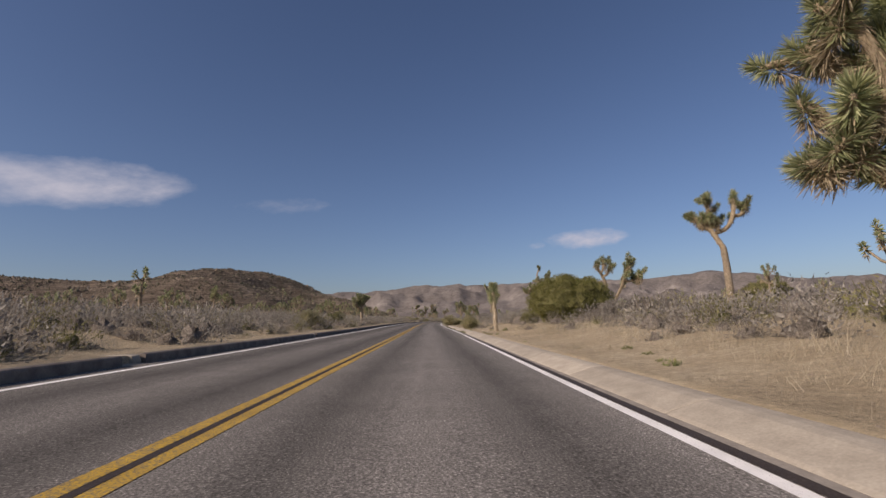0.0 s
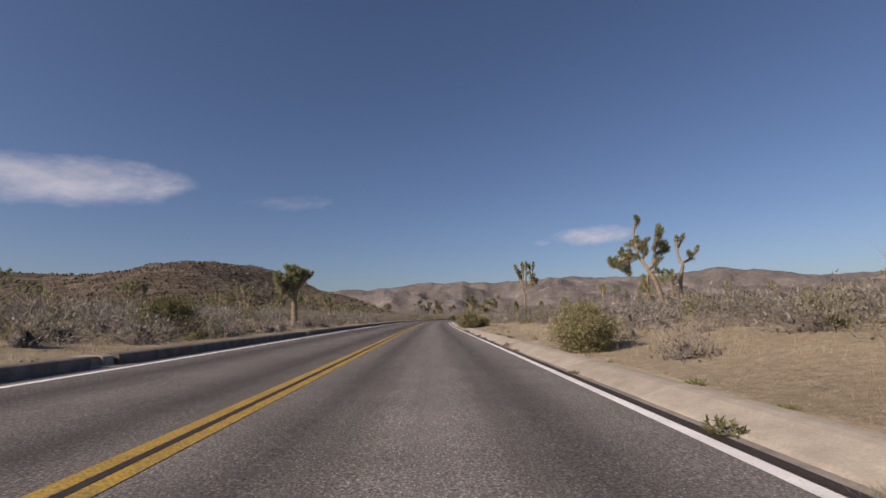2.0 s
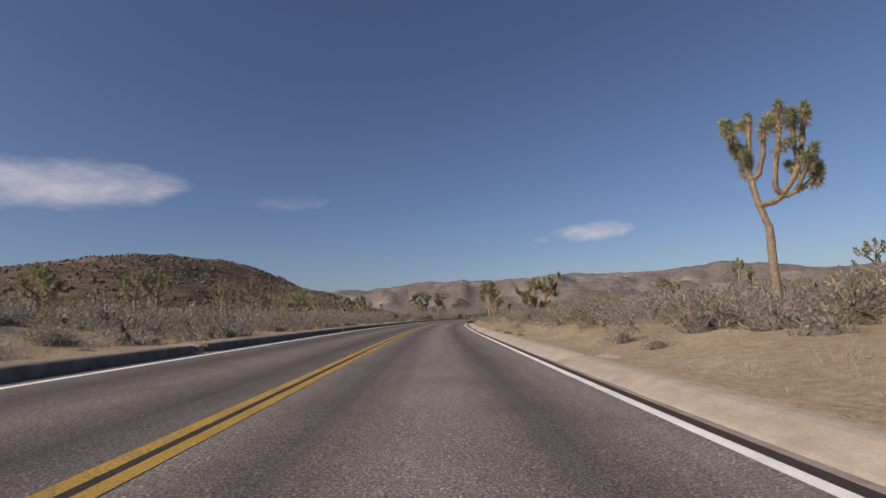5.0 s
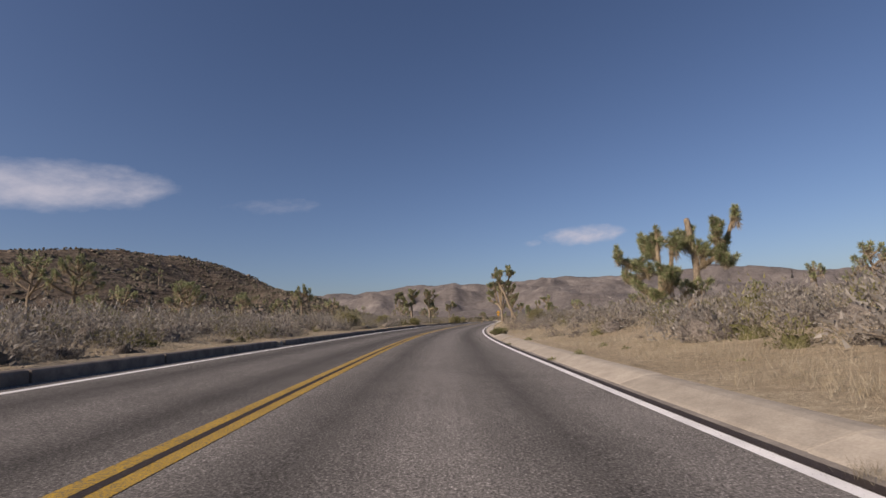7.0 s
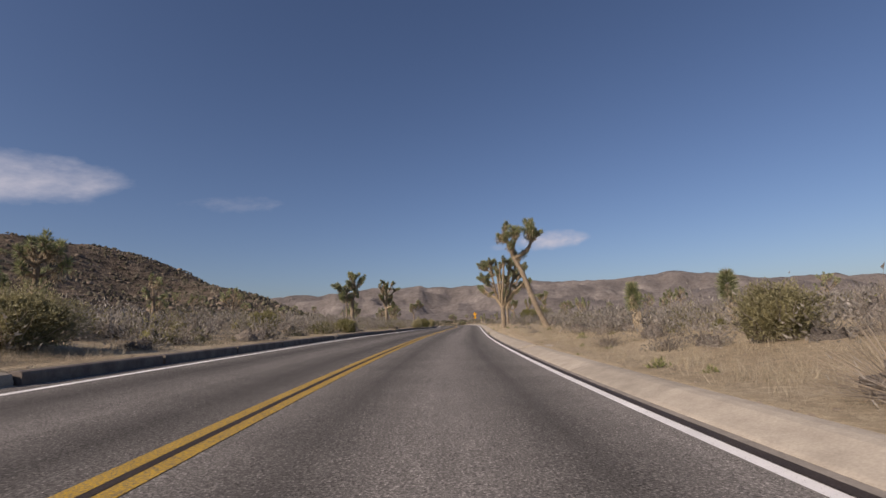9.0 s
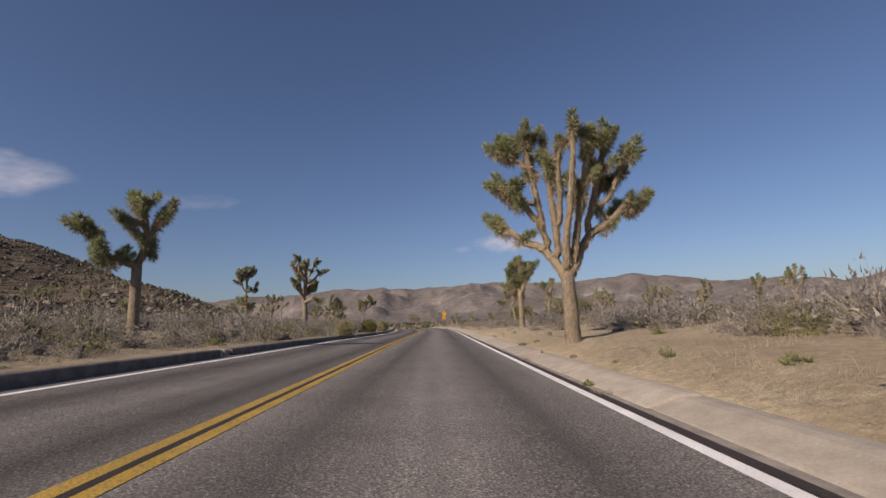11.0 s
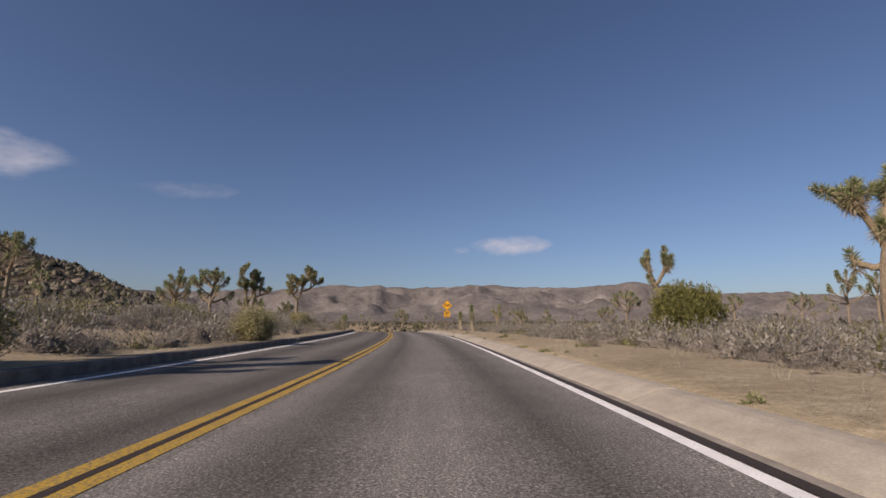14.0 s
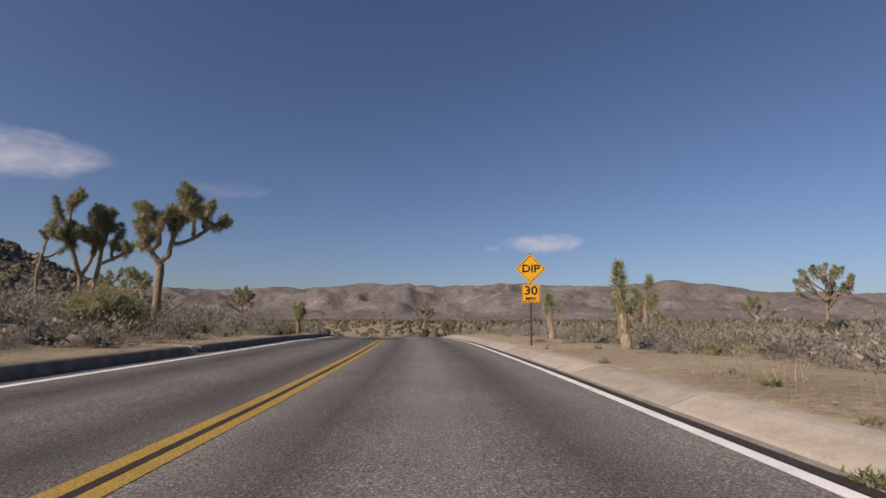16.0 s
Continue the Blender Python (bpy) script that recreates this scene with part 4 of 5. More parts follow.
limbed_tree(11.33, 189.08, 36, [[(-0.00, 1.61), (-0.01, 2.28)], [(-0.18, 2.76), (-0.40, 3.39)], [(-0.24, 2.73), (-0.61, 2.81), (-0.81, 2.83)], [(-0.37, 3.11), (-0.72, 3.41)], [(-0.28, 3.10), (-0.32, 3.75), (-0.56, 4.18)], [(0.08, 2.47), (0.21, 2.98), (0.26, 3.66)], [(0.22, 3.16), (0.22, 3.81), (0.19, 4.06)], [(0.28, 3.33), (0.51, 3.59), (0.64, 3.85)], [(-0.38, 2.93), (-0.69, 3.08)]],
            seed=22, r=0.16, limb=0.095, size=0.95, depth=0.4, spurs=3.8, label="Joshua tree with a pale trunk and heavy head")
limbed_tree(15.82, 204.29, 33, [[(0.00, 1.25), (-0.11, 1.94)], [(-0.45, 2.38), (-0.60, 2.85), (-0.68, 3.32)], [(-0.67, 2.80), (-1.00, 2.62), (-1.18, 2.59)], [(0.07, 2.54), (0.03, 3.09), (-0.02, 3.62)], [(0.04, 2.67), (0.30, 3.26)], [(-0.55, 2.79), (-0.44, 3.16)]],
            seed=23, r=0.13, limb=0.1, size=1.0, depth=0.25, spurs=0.7, label="slender forked Joshua tree with thick green heads")
limbed_tree(23.75, 215.94, 43, [[(-0.00, 2.40), (0.16, 3.20)], [(-0.35, 4.31), (-0.72, 4.83)], [(0.24, 4.13), (0.41, 5.00)], [(0.33, 4.01), (0.73, 4.68), (0.93, 5.24)], [(0.13, 3.55), (0.11, 3.79)], [(-0.08, 2.63), (-0.51, 2.75), (-0.63, 3.04)], [(-0.35, 4.26), (-0.49, 5.05)]],
            seed=24, r=0.15, limb=0.1, size=1.15, depth=0.5, spurs=2.0)
limbed_tree(24.27, 227.36, 51, [[(-0.00, 1.99), (-0.06, 2.75)], [(-0.35, 3.42), (-0.40, 4.04), (-0.43, 4.60)], [(-0.39, 3.87), (-0.62, 4.22)], [(0.12, 3.32), (0.40, 3.93), (0.42, 4.79)], [(0.43, 3.69), (0.71, 4.26)], [(-0.16, 3.03), (-0.41, 3.38)]],
            seed=25, r=0.13, limb=0.1, size=1.1, depth=0.4, spurs=0.7)
limbed_tree(2.62, 255.47, -24, [[(0.00, 2.65), (0.02, 3.19)], [(-0.29, 3.61), (-0.69, 4.18), (-0.96, 4.86)], [(-0.06, 4.12), (-0.29, 4.84), (-0.57, 5.38)], [(0.30, 3.61), (0.37, 4.53), (0.55, 5.29)], [(0.80, 4.15), (1.75, 4.94), (2.28, 5.39)], [(1.13, 4.69), (1.08, 5.38), (0.93, 6.16)], [(1.47, 4.98), (1.63, 5.63), (1.83, 6.08)], [(0.55, 5.06), (0.73, 6.32)], [(-0.15, 4.60), (0.06, 5.23)], [(-0.70, 4.30), (-0.69, 5.29)]],
            seed=27, r=0.17, limb=0.1, size=1.1, depth=0.6, spurs=3.6)
limbed_tree(-3.06, 259.9, -30, [[(-0.00, 2.08), (-0.06, 2.93)], [(-0.39, 3.91), (-0.58, 4.61), (-0.79, 5.39)], [(-0.75, 5.02), (-0.73, 6.78)], [(0.05, 3.17), (0.37, 3.98), (0.30, 4.70), (-0.18, 5.24)], [(0.40, 4.13), (0.49, 5.17), (0.34, 5.99)], [(0.33, 1.32), (0.66, 3.41), (0.62, 4.29), (0.88, 5.37), (0.91, 5.80)], [(0.80, 3.72), (1.45, 4.07), (1.88, 4.54)], [(1.11, 4.04), (1.13, 4.79), (1.45, 5.38)], [(0.41, 5.76), (0.85, 6.52)], [(-0.80, 5.45), (-1.22, 6.03)], [(-0.65, 4.89), (-1.33, 4.95)]],
            seed=26, r=0.14, limb=0.09, size=1.1, depth=0.7, spurs=3.2)
limbed_tree(-14.9, 275.6, -33, [[(-0.72, 4.06), (-0.52, 5.43)], [(-0.34, 7.06), (-0.14, 7.92)], [(-0.09, 5.70), (0.40, 6.12), (0.97, 6.65)], [(-0.47, 6.35), (-0.39, 8.21)]],
            seed=28, r=0.12, limb=0.1, size=1.1, depth=0.4, spurs=1.0)
column_yucca(3.4, 29.5, 3.05, 1.15, 41, "single-stemmed young Joshua tree with a pale thatched trunk", 0.42)
column_yucca(-11.6, 78.0, 2.6, 1.5, 42, "single-stemmed young Joshua tree with a tall green head")
wild_tree(-24.6, 53.3, 4.0, 0.8, 7, 45, 0.7, 1, label="tall single-stemmed Joshua tree with a round green head")
column_yucca(5.6, 71.2, 1.7, 0.8, 46, "short young Joshua tree with a yellowish green head")
column_yucca(10.5, 85.0, 1.8, 0.8, 47, "short young Joshua tree with a dark green head")
column_yucca(6.6, 149.1, 1.6, 0.8, 48, "short young Joshua tree with a dark green head")
column_yucca(8.0, 146.5, 1.6, 0.8, 49, "short young Joshua tree with a yellowish green head")
column_yucca(19.3, 253.6, 2.0, 0.9, 50, "short young Joshua tree with a dark green head")
column_yucca(18.7, 246.0, 2.6, 1.7, 43, "single-stemmed young Joshua tree with a tall green head")
wild_tree(22.7, 252.2, 3.2, 1.2, 4, 44, 0.6, 2)
for x, y, h, wd, n, fk, dt in (
        (35.2, 51.3, 4.3, 2.2, 8, 0.55, 1), (20.0, 93.2, 3.6, 1.0, 4, 0.7, 1), (32.5, 110.6, 4.2, 1.8, 7, 0.6, 1), (30.7, 96.9, 5.2, 2.2, 11, 0.55, 1),
        (25.3, 135, 3.4, 1.8, 8, 0.5, 1), (39.9, 143.7, 5.6, 1.8, 7, 0.6, 1), (43, 146, 4.4, 1.2, 5, 0.6, 1), (33.7, 150.2, 3.4, 1.6, 6, 0.6, 1),
        (-41.5, 94.4, 5.4, 3.8, 20, 0.4, 1), (-26.0, 114.6, 4.2, 2.4, 11, 0.5, 1), (-46.7, 131.4, 4.4, 3.0, 12, 0.45, 1), (-34.6, 107.7, 4.0, 3.2, 14, 0.45, 1),
        (-34.3, 114.6, 5.0, 2.2, 10, 0.5, 1), (-26.1, 105.4, 3.6, 2.2, 9, 0.5, 1), (-27.3, 119.7, 5.2, 2.8, 13, 0.5, 1), (-67.0, 132.0, 6.0, 4.4, 18, 0.4, 1),
        (-66.7, 141.2, 5.0, 3.4, 12, 0.45, 1), (-27.3, 140.5, 5.2, 3.2, 14, 0.5, 1), (-23.1, 148.0, 3.8, 3.2, 13, 0.45, 1), (-25.0, 165.0, 3.8, 1.6, 7, 0.55, 1),
        (-15.0, 154.3, 4.0, 1.8, 9, 0.6, 1), (-29.4, 175.1, 4.6, 1.8, 7, 0.5, 1), (-34.6, 206.0, 4.8, 2.4, 9, 0.5, 1), (-7.5, 205, 3.0, 2.0, 8, 0.5, 1), (-10.4, 234.8, 4.6, 2.8, 12, 0.5, 1),
        (-3.8, 265.6, 3.2, 3.0, 11, 0.45, 1), (-2.2, 243.3, 4.1, 3.0, 15, 0.4, 1), (-5.0, 244.2, 3.6, 2.4, 12, 0.4, 1), (-2.6, 285.8, 4.4, 2.6, 13, 0.45, 1),
        (7.2, 263, 2.0, 0.7, 4, 0.6, 1), (54.3, 243, 6.0, 3.6, 13, 0.5, 1), (56.5, 242, 5.6, 3.0, 11, 0.5, 1), (53.4, 227.6, 5.6, 2.4, 9, 0.5, 1),
        (46.0, 267.6, 5.6, 4.6, 22, 0.4, 1), (48.7, 278.3, 3.6, 3.4, 12, 0.4, 1), (39.7, 280.4, 2.6, 1.4, 6, 0.5, 1), (35.9, 195.1, 4.2, 1.8, 7, 0.6, 1), (37.0, 200.0, 4.0, 1.4, 5, 0.6, 1),
        (49.9, 224.3, 4.0, 1.6, 7, 0.6, 1), (20.8, 301, 2.9, 2.0, 8, 0.5, 1), (31.2, 269.6, 3.2, 2.0, 9, 0.5, 1), (44.5, 250.8, 4.0, 1.8, 6, 0.6, 1), (53.2, 255.9, 4.6, 2.0, 7, 0.6, 1)):
    wild_tree(x, y, h, wd, n, int(x * 7 + y * 13) + 500, fk, dt, size=1.1)
mid_tree = wild_tree(17.3, 300.0, 5.4, 3.4, 12, 77, 0.42, 1, 0.16, label="twisted Joshua tree standing beyond the crest of the road")

# farther trees of the plain, from five forms
rng = np.random.default_rng(5)
FORMS = [wild_tree(px, py, hh_, ww, n, 640 + i, fk, 0, 0.14, 1.15) for i, (px, py, hh_, ww, n, fk) in enumerate(
    ((-44, 84, 3.6, 2.6, 8, 0.45), (-50, 120, 4.4, 1.6, 5, 0.55), (52, 88, 3.4, 1.0, 3, 0.65), (-60, 64, 5.0, 3.4, 12, 0.4), (60, 120, 4.2, 2.2, 6, 0.5)))]
count = 0
while count < 150:
    sv, dv = rng.uniform(20, 520), rng.choice([-1, 1], p=[0.6, 0.4]) * rng.uniform(20, 120)
    if count > 105:
        sv, dv = rng.uniform(50, 190), -rng.uniform(24, 62)
    if sv > 330:
        dv = rng.uniform(-70, 90)
    x, y = road_xy(sv, dv)
    if hills(x, y) > 14 or (dv < 0 and -24 < dv and sv < 280 and rng.random() < 0.5):
        continue
    k = rng.uniform(0.75, 1.2)
    m = Matrix.Translation((float(x), float(y), gz(x, y) - 0.05)) @ Matrix.Rotation(rng.uniform(0, 6.28), 4, "Z") @ Matrix.Scale(k, 4)
    copy_thing(FORMS[int(rng.integers(5))], m)
    count += 1


# ---- shrubs ----
def lobed(seed, count, width, depth):
    """How far a plant's billowy outline reaches in each direction."""
    k = cone_dirs(count, 0, 100, np.random.default_rng(seed))
    return lambda way: 1 - depth + depth * np.exp(-((1 - np.clip(way @ k.T, -1, 1)) * 2) / width ** 2).max(1)


def dome(reach, H, R, sides, rings, rng, rough=0.2):
    """The close inner mass of a bush, open below."""
    a = np.arange(sides) * 2 * math.pi / sides
    v = []
    for e in np.linspace(0, 1.32, rings + 1):
        b = a + rng.uniform(-0.25, 0.25, sides)
        way = np.stack([np.cos(b) * math.cos(e), np.sin(b) * math.cos(e), 0 * a + math.sin(e)], -1)
        v.append(way * (reach(way) * rng.normal(1, rough, sides))[:, None] * [R, R, H])
    f = [(k * sides + i, k * sides + (i + 1) % sides, (k + 1) * sides + (i + 1) % sides, (k + 1) * sides + i) for k in range(rings) for i in range(sides)]
    o = rings * sides
    f += [(o, o + i, o + i + 1, o + i + 2) for i in range(1, sides - 2, 2)]
    return np.concatenate(v), f


def sprays(p, way, size, rng, ratio=0.2, loose=0.6):
    """Narrow leafy sprays that point out of the bush and upwards."""
    n = len(p)
    a = unit(way + rng.normal(0, loose, (n, 3)) + np.array([0, 0, 0.45]))
    b = unit(np.cross(a, rng.normal(size=(n, 3))))
    sz = np.broadcast_to(np.asarray(size, float), (n,))[:, None]
    p = p - a * sz * 0.35
    v = np.stack([p + b * sz * ratio, p + a * sz, p - b * sz * ratio], 1).reshape(-1, 3)
    return v, [tuple(q) for q in (np.arange(n)[:, None] * 3 + [0, 1, 2]).tolist()]


def shrub_parts(seed, H, R, stems, leaves, leaf, twig=0.004, ratio=0.2, sides=8, rings=3, core=0.86, lobes=9):
    """Twigs, leafy sprays over a lobed outline, and the close mass within."""
    rng = np.random.default_rng(seed)
    reach = lobed(seed, lobes, 0.5, 0.38)
    size = np.array([R, R, H])
    way = cone_dirs(stems, 0, 86, rng)
    p2 = way * size * (reach(way) * rng.uniform(0.95, 1.22, stems))[:, None]
    p0 = way * size * 0.35 * rng.uniform(0.2, 1, (stems, 1))
    out = cone_dirs(leaves, 0, 92, rng)
    g = out * size * (reach(out) * rng.uniform(core * 0.9, 1.12, leaves) ** 0.8)[:, None]
    p0[:, 2], p2[:, 2], g[:, 2] = np.maximum(p0[:, 2], 0.0), np.maximum(p2[:, 2], 0.03), np.maximum(g[:, 2], 0.03)
    return ribbons(p0, p2, twig, rng), sprays(g, out, rng.uniform(0.6, 1.4, leaves) * leaf, rng, ratio), dome(reach, H * core, R * core, sides, rings, rng)


def shrub_thing(name, seed, H, R, stems, leaves, leaf, leaf_mat, core_mat, label, category, group, **kw):
    root = tagged(new(name), label, category, group)
    tw, fl, inner = shrub_parts(seed, H, R, stems, leaves, leaf, sides=12, rings=5, **kw)
    part("twig_frame", Build().add(tw).mesh("twig_frame", [TWIG]), root)
    part("foliage", Build().add(fl).mesh("foliage", [leaf_mat]), root)
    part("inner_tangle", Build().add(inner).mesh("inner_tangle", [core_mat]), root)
    return root


def put_at(ob, x, y, turn, k, sink=0.03):
    ob.matrix_basis = Matrix.Translation((float(x), float(y), gz(x, y) - sink)) @ Matrix.Rotation(turn, 4, "Z") @ Matrix.Scale(k, 4)


TAKEN = []


def free(x, y, r):
    for a, b, q in TAKEN:
        if (x - a) ** 2 + (y - b) ** 2 < (r + q) ** 2:
            return False
    return True


def scatter(forms, count, seed, srange, drange, scale, left=0.5, room=0.4, clear=()):
    rng = np.random.default_rng(seed)
    made = [False] * len(forms)
    n = tries = 0
    while n < count and tries < count * 40:
        tries += 1
        sv = rng.uniform(*srange)
        dv = (drange[0] + (drange[1] - drange[0]) * rng.random() ** 1.3) * (-1 if rng.random() < left else 1)
        x, y = road_xy(sv, dv)
        k = rng.uniform(*scale)
        if not free(x, y, room * k):
            continue
        TAKEN.append((x, y, room * k))
        i = int(rng.integers(len(forms)))
        m = Matrix.Translation((float(x), float(y), gz(x, y) - 0.03)) @ Matrix.Rotation(rng.uniform(0, 6.28), 4, "Z") @ Matrix.Diagonal((k, k, k * rng.uniform(0.8, 1.15), 1))
        if made[i]:
            copy_thing(forms[i], m)
        else:
            forms[i].matrix_basis = m
            made[i] = True
        n += 1


def juniper(x, y, H, R, seed, mat, label, name="juniper_bush", leaves=5500, clumps=40, leaf=0.11, core=0.88, twigs=70):
    """A bush of many clumps over a woody frame; a small core lets one see into it."""
    rng = np.random.default_rng(seed)
    root = tagged(new(name), label, "bush", "large bushes beside the road")
    put_at(root, x, y, 0, 1, 0.05)
    size, mid = np.array([R, R, H * 0.62]), np.array([0, 0, H * 0.38])
    reach = lobed(seed, clumps, 0.30, 0.34)
    way = unit(rng.normal(size=(leaves, 3)) + [0, 0, 0.25])
    full = lambda w: w * (np.where(w[:, 2:] < 0, 1 / np.maximum(0.35, np.sqrt(1 - w[:, 2:] ** 2)), 1.0) ** [[0.85, 0.85, 0]])   # the skirt reaches the ground
    q = full(way) * size * (reach(way) * rng.uniform(core - 0.04, 1.05, leaves))[:, None] + mid
    q[:, 2] = np.where(q[:, 2] < 0.05, rng.uniform(0.05, H * 0.3, leaves), q[:, 2])
    part("foliage", Build().add(sprays(q, way, rng.uniform(0.5, 1.5, leaves) * leaf, rng, 0.22, 0.7)).mesh("foliage", [mat]), root)
    bm = bmesh.new()
    bmesh.ops.create_icosphere(bm, subdivisions=4, radius=1)
    co = np.array([v.co[:] for v in bm.verts])
    co = full(co) * size * (reach(co) * core * rng.normal(1, 0.05, len(co)))[:, None] + mid
    for v, w in zip(bm.verts, co):
        v.co = (w[0], w[1], max(0.0, w[2]))
    me = bpy.data.meshes.new("inner_tangle")
    bm.to_mesh(me)
    bm.free()
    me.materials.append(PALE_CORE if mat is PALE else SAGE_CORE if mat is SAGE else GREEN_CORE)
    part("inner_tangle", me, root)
    c = way * size * (reach(way) * rng.uniform(0.9, 1.16, leaves))[:, None] + mid
    c = c[c[:, 2] > 0.2 * H][:twigs]
    b = Build()
    for a, e in zip(rng.normal(0, 0.12, (len(c), 3)) * [1, 1, 0], c):
        b.add(tube(limb_path(a, e, 0.05, 6, rng, 0.03), np.linspace(0.018, 0.004, 6), 4, rng))
    part("branch_frame", b.mesh("branch_frame", [TWIG]), root)
    TAKEN.append((x, y, R * 0.8))
    return root


juniper(7.8, 29.0, 2.95, 2.6, 3, GREEN, "large dense dark green juniper bush on sand", leaves=52000, clumps=110, leaf=0.07)
juniper(23.1, 223.8, 2.8, 2.0, 4, GREEN, "tall dark green juniper bush on the plain", leaves=22000, clumps=22, leaf=0.1, core=0.66, twigs=120)
juniper(16.6, 193.4, 1.9, 1.9, 5, OLIVE, "wide brownish green bush beside a Joshua tree", leaves=16000, leaf=0.055, core=0.7)
juniper(38.0, 56.0, 2.6, 3.0, 16, OLIVE, "wide olive-green bush on the plain", leaves=6000, leaf=0.12)
OPEN = dict(name="creosote_bush", leaves=11000, leaf=0.05, core=0.68, twigs=90)
juniper(1.3, 68.8, 1.6, 1.2, 7, PALE, "pale green creosote bush overhanging the kerb", **OPEN)
juniper(2.4, 70.6, 1.1, 1.0, 71, PALE, "pale green creosote bush overhanging the kerb", **OPEN)
juniper(2.55, 41.4, 1.25, 0.85, 8, PALE, "pale straw-green creosote bush beside the road", **OPEN)
juniper(4.8, 224.4, 1.45, 1.05, 9, PALE, "grey-green desert bush behind the kerb", **OPEN)
juniper(-0.5, 229.0, 1.0, 1.2, 10, SAGE, "grey sage bush behind the kerb", **OPEN)
juniper(3.6, 250.0, 1.5, 1.5, 12, PALE, "grey-green desert bush behind the kerb", **OPEN)
juniper(-9.1, 145.5, 1.5, 1.4, 13, PALE, "rounded yellow-green bush behind the kerb", **OPEN)
juniper(-7.4, 158.0, 1.2, 0.9, 14, OLIVE, "rounded olive-green bush behind the kerb", **OPEN)
juniper(-4.4, 166.0, 1.0, 0.9, 24, OLIVE, "rounded olive-green bush behind the kerb", **OPEN)
juniper(3.0, 212.2, 1.5, 0.95, 15, GREEN, "dark green rounded bush behind the kerb", **OPEN)
juniper(-2.0, 236.0, 1.4, 1.5, 17, OLIVE, "grey-green desert bush behind the kerb", **OPEN)
juniper(1.2, 195.4, 1.15, 0.7, 25, PALE, "yellow-green rounded bush close behind the kerb", **OPEN)
juniper(-9.5, 35.9, 1.45, 1.2, 18, PALE, "rounded pale green bush behind the kerb", **OPEN)
juniper(-10.2, 47.5, 1.5, 1.2, 19, OLIVE, "rounded olive-green bush behind the kerb", **OPEN)
juniper(6.3, 34.0, 0.95, 0.75, 20, OLIVE, "yellowish green shrub behind the bare verge", **OPEN)
juniper(5.8, 142.5, 1.15, 0.8, 26, PALE, "pale yellow-green bush in dry grass", **OPEN)
for x, y, H, q in ((9.3, 26.3, 1.15, 1.1), (11.2, 27.0, 1.35, 1.3), (13.2, 27.4, 1.5, 1.4)):
    juniper(x, y, H, q, int(x * 10), SAGE, "large rounded grey sage bush before a juniper", name="sage_bush", leaves=9000, leaf=0.05, core=0.6, twigs=140)
juniper(1.45, 131.4, 0.4, 0.62, 21, WEED, "low leafy green weeds spreading over the kerb", name="weed_patch", leaves=4200, clumps=12, leaf=0.05, core=0.4)
juniper(6.4, 69.8, 1.35, 1.5, 23, SAGE, "large grey sage bush behind the kerb", name="sage_bush", leaves=9000, leaf=0.05, core=0.6, twigs=140)
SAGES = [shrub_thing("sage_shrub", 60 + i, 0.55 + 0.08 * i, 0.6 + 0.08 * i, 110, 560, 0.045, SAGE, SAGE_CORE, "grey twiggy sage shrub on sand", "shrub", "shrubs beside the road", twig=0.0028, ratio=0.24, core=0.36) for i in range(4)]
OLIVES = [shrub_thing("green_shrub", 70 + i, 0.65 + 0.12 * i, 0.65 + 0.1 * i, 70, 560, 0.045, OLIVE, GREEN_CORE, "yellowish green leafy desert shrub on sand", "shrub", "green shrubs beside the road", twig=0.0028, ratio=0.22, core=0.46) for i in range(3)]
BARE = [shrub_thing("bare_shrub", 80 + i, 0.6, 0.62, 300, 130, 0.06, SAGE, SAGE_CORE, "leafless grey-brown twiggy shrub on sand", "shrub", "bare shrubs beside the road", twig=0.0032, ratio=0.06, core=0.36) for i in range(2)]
scatter(SAGES, 220, 101, (-6, 275), (5.7, 12), (0.6, 1.3), 0.58, 0.3)
scatter(OLIVES, 130, 102, (-6, 275), (5.7, 14), (0.5, 1.05), 0.7, 0.3)
scatter(BARE, 75, 103, (-6, 275), (5.7, 12), (0.6, 1.3), 0.45, 0.4)
for x, y, k in ((9.6, 26.6, 1.5), (10.9, 27.4, 1.3), (8.2, 25.9, 1.2), (11.9, 28.6, 1.5), (6.2, 26.6, 1.0), (10.3, 25.3, 1.0)):
    copy_thing(SAGES[int(x) % 4], Matrix.Translation((x, y, gz(x, y) - 0.03)) @ Matrix.Rotation(x * 5, 4, "Z") @ Matrix.Scale(k, 4))


def grass_mesh(seed, n, h, spread, width):
    rng = np.random.default_rng(seed)
    base = rng.normal(0, spread, (n, 3)) * [1, 1, 0]
    way = unit(cone_dirs(n, 0, 38, rng) + base * 1.2)
    return blades(base, way, rng.uniform(0.5, 1.0, n) * h, width, rng.uniform(0.0, 0.3, n), rng)


TUFTS = []
for i in range(3):
    ob = new("grass_tuft", Build().add(grass_mesh(110 + i, 160, 0.26, 0.1, 0.0035)).mesh("grass_tuft", [GRASS]))
    TUFTS.append(tagged(ob, "tuft of dry golden desert grass", "grass", "grass tufts beside the road"))
scatter(TUFTS, 250, 104, (-4, 285), (5.2, 12), (0.5, 1.3), 0.35, 0.2)
WEEDS = []
for i in range(3):
    tw, fl, inner = shrub_parts(130 + i, 0.16, 0.16, 20, 110, 0.05, twig=0.002, core=0.6)
    root = tagged(new("weed"), "small green weed growing in sand along the kerb", "weed", "weeds along the kerb")
    part("twig_frame", Build().add(tw).mesh("twig_frame", [TWIG]), root)
    part("foliage", Build().add(fl).mesh("foliage", [WEED]), root)
    WEEDS.append(root)
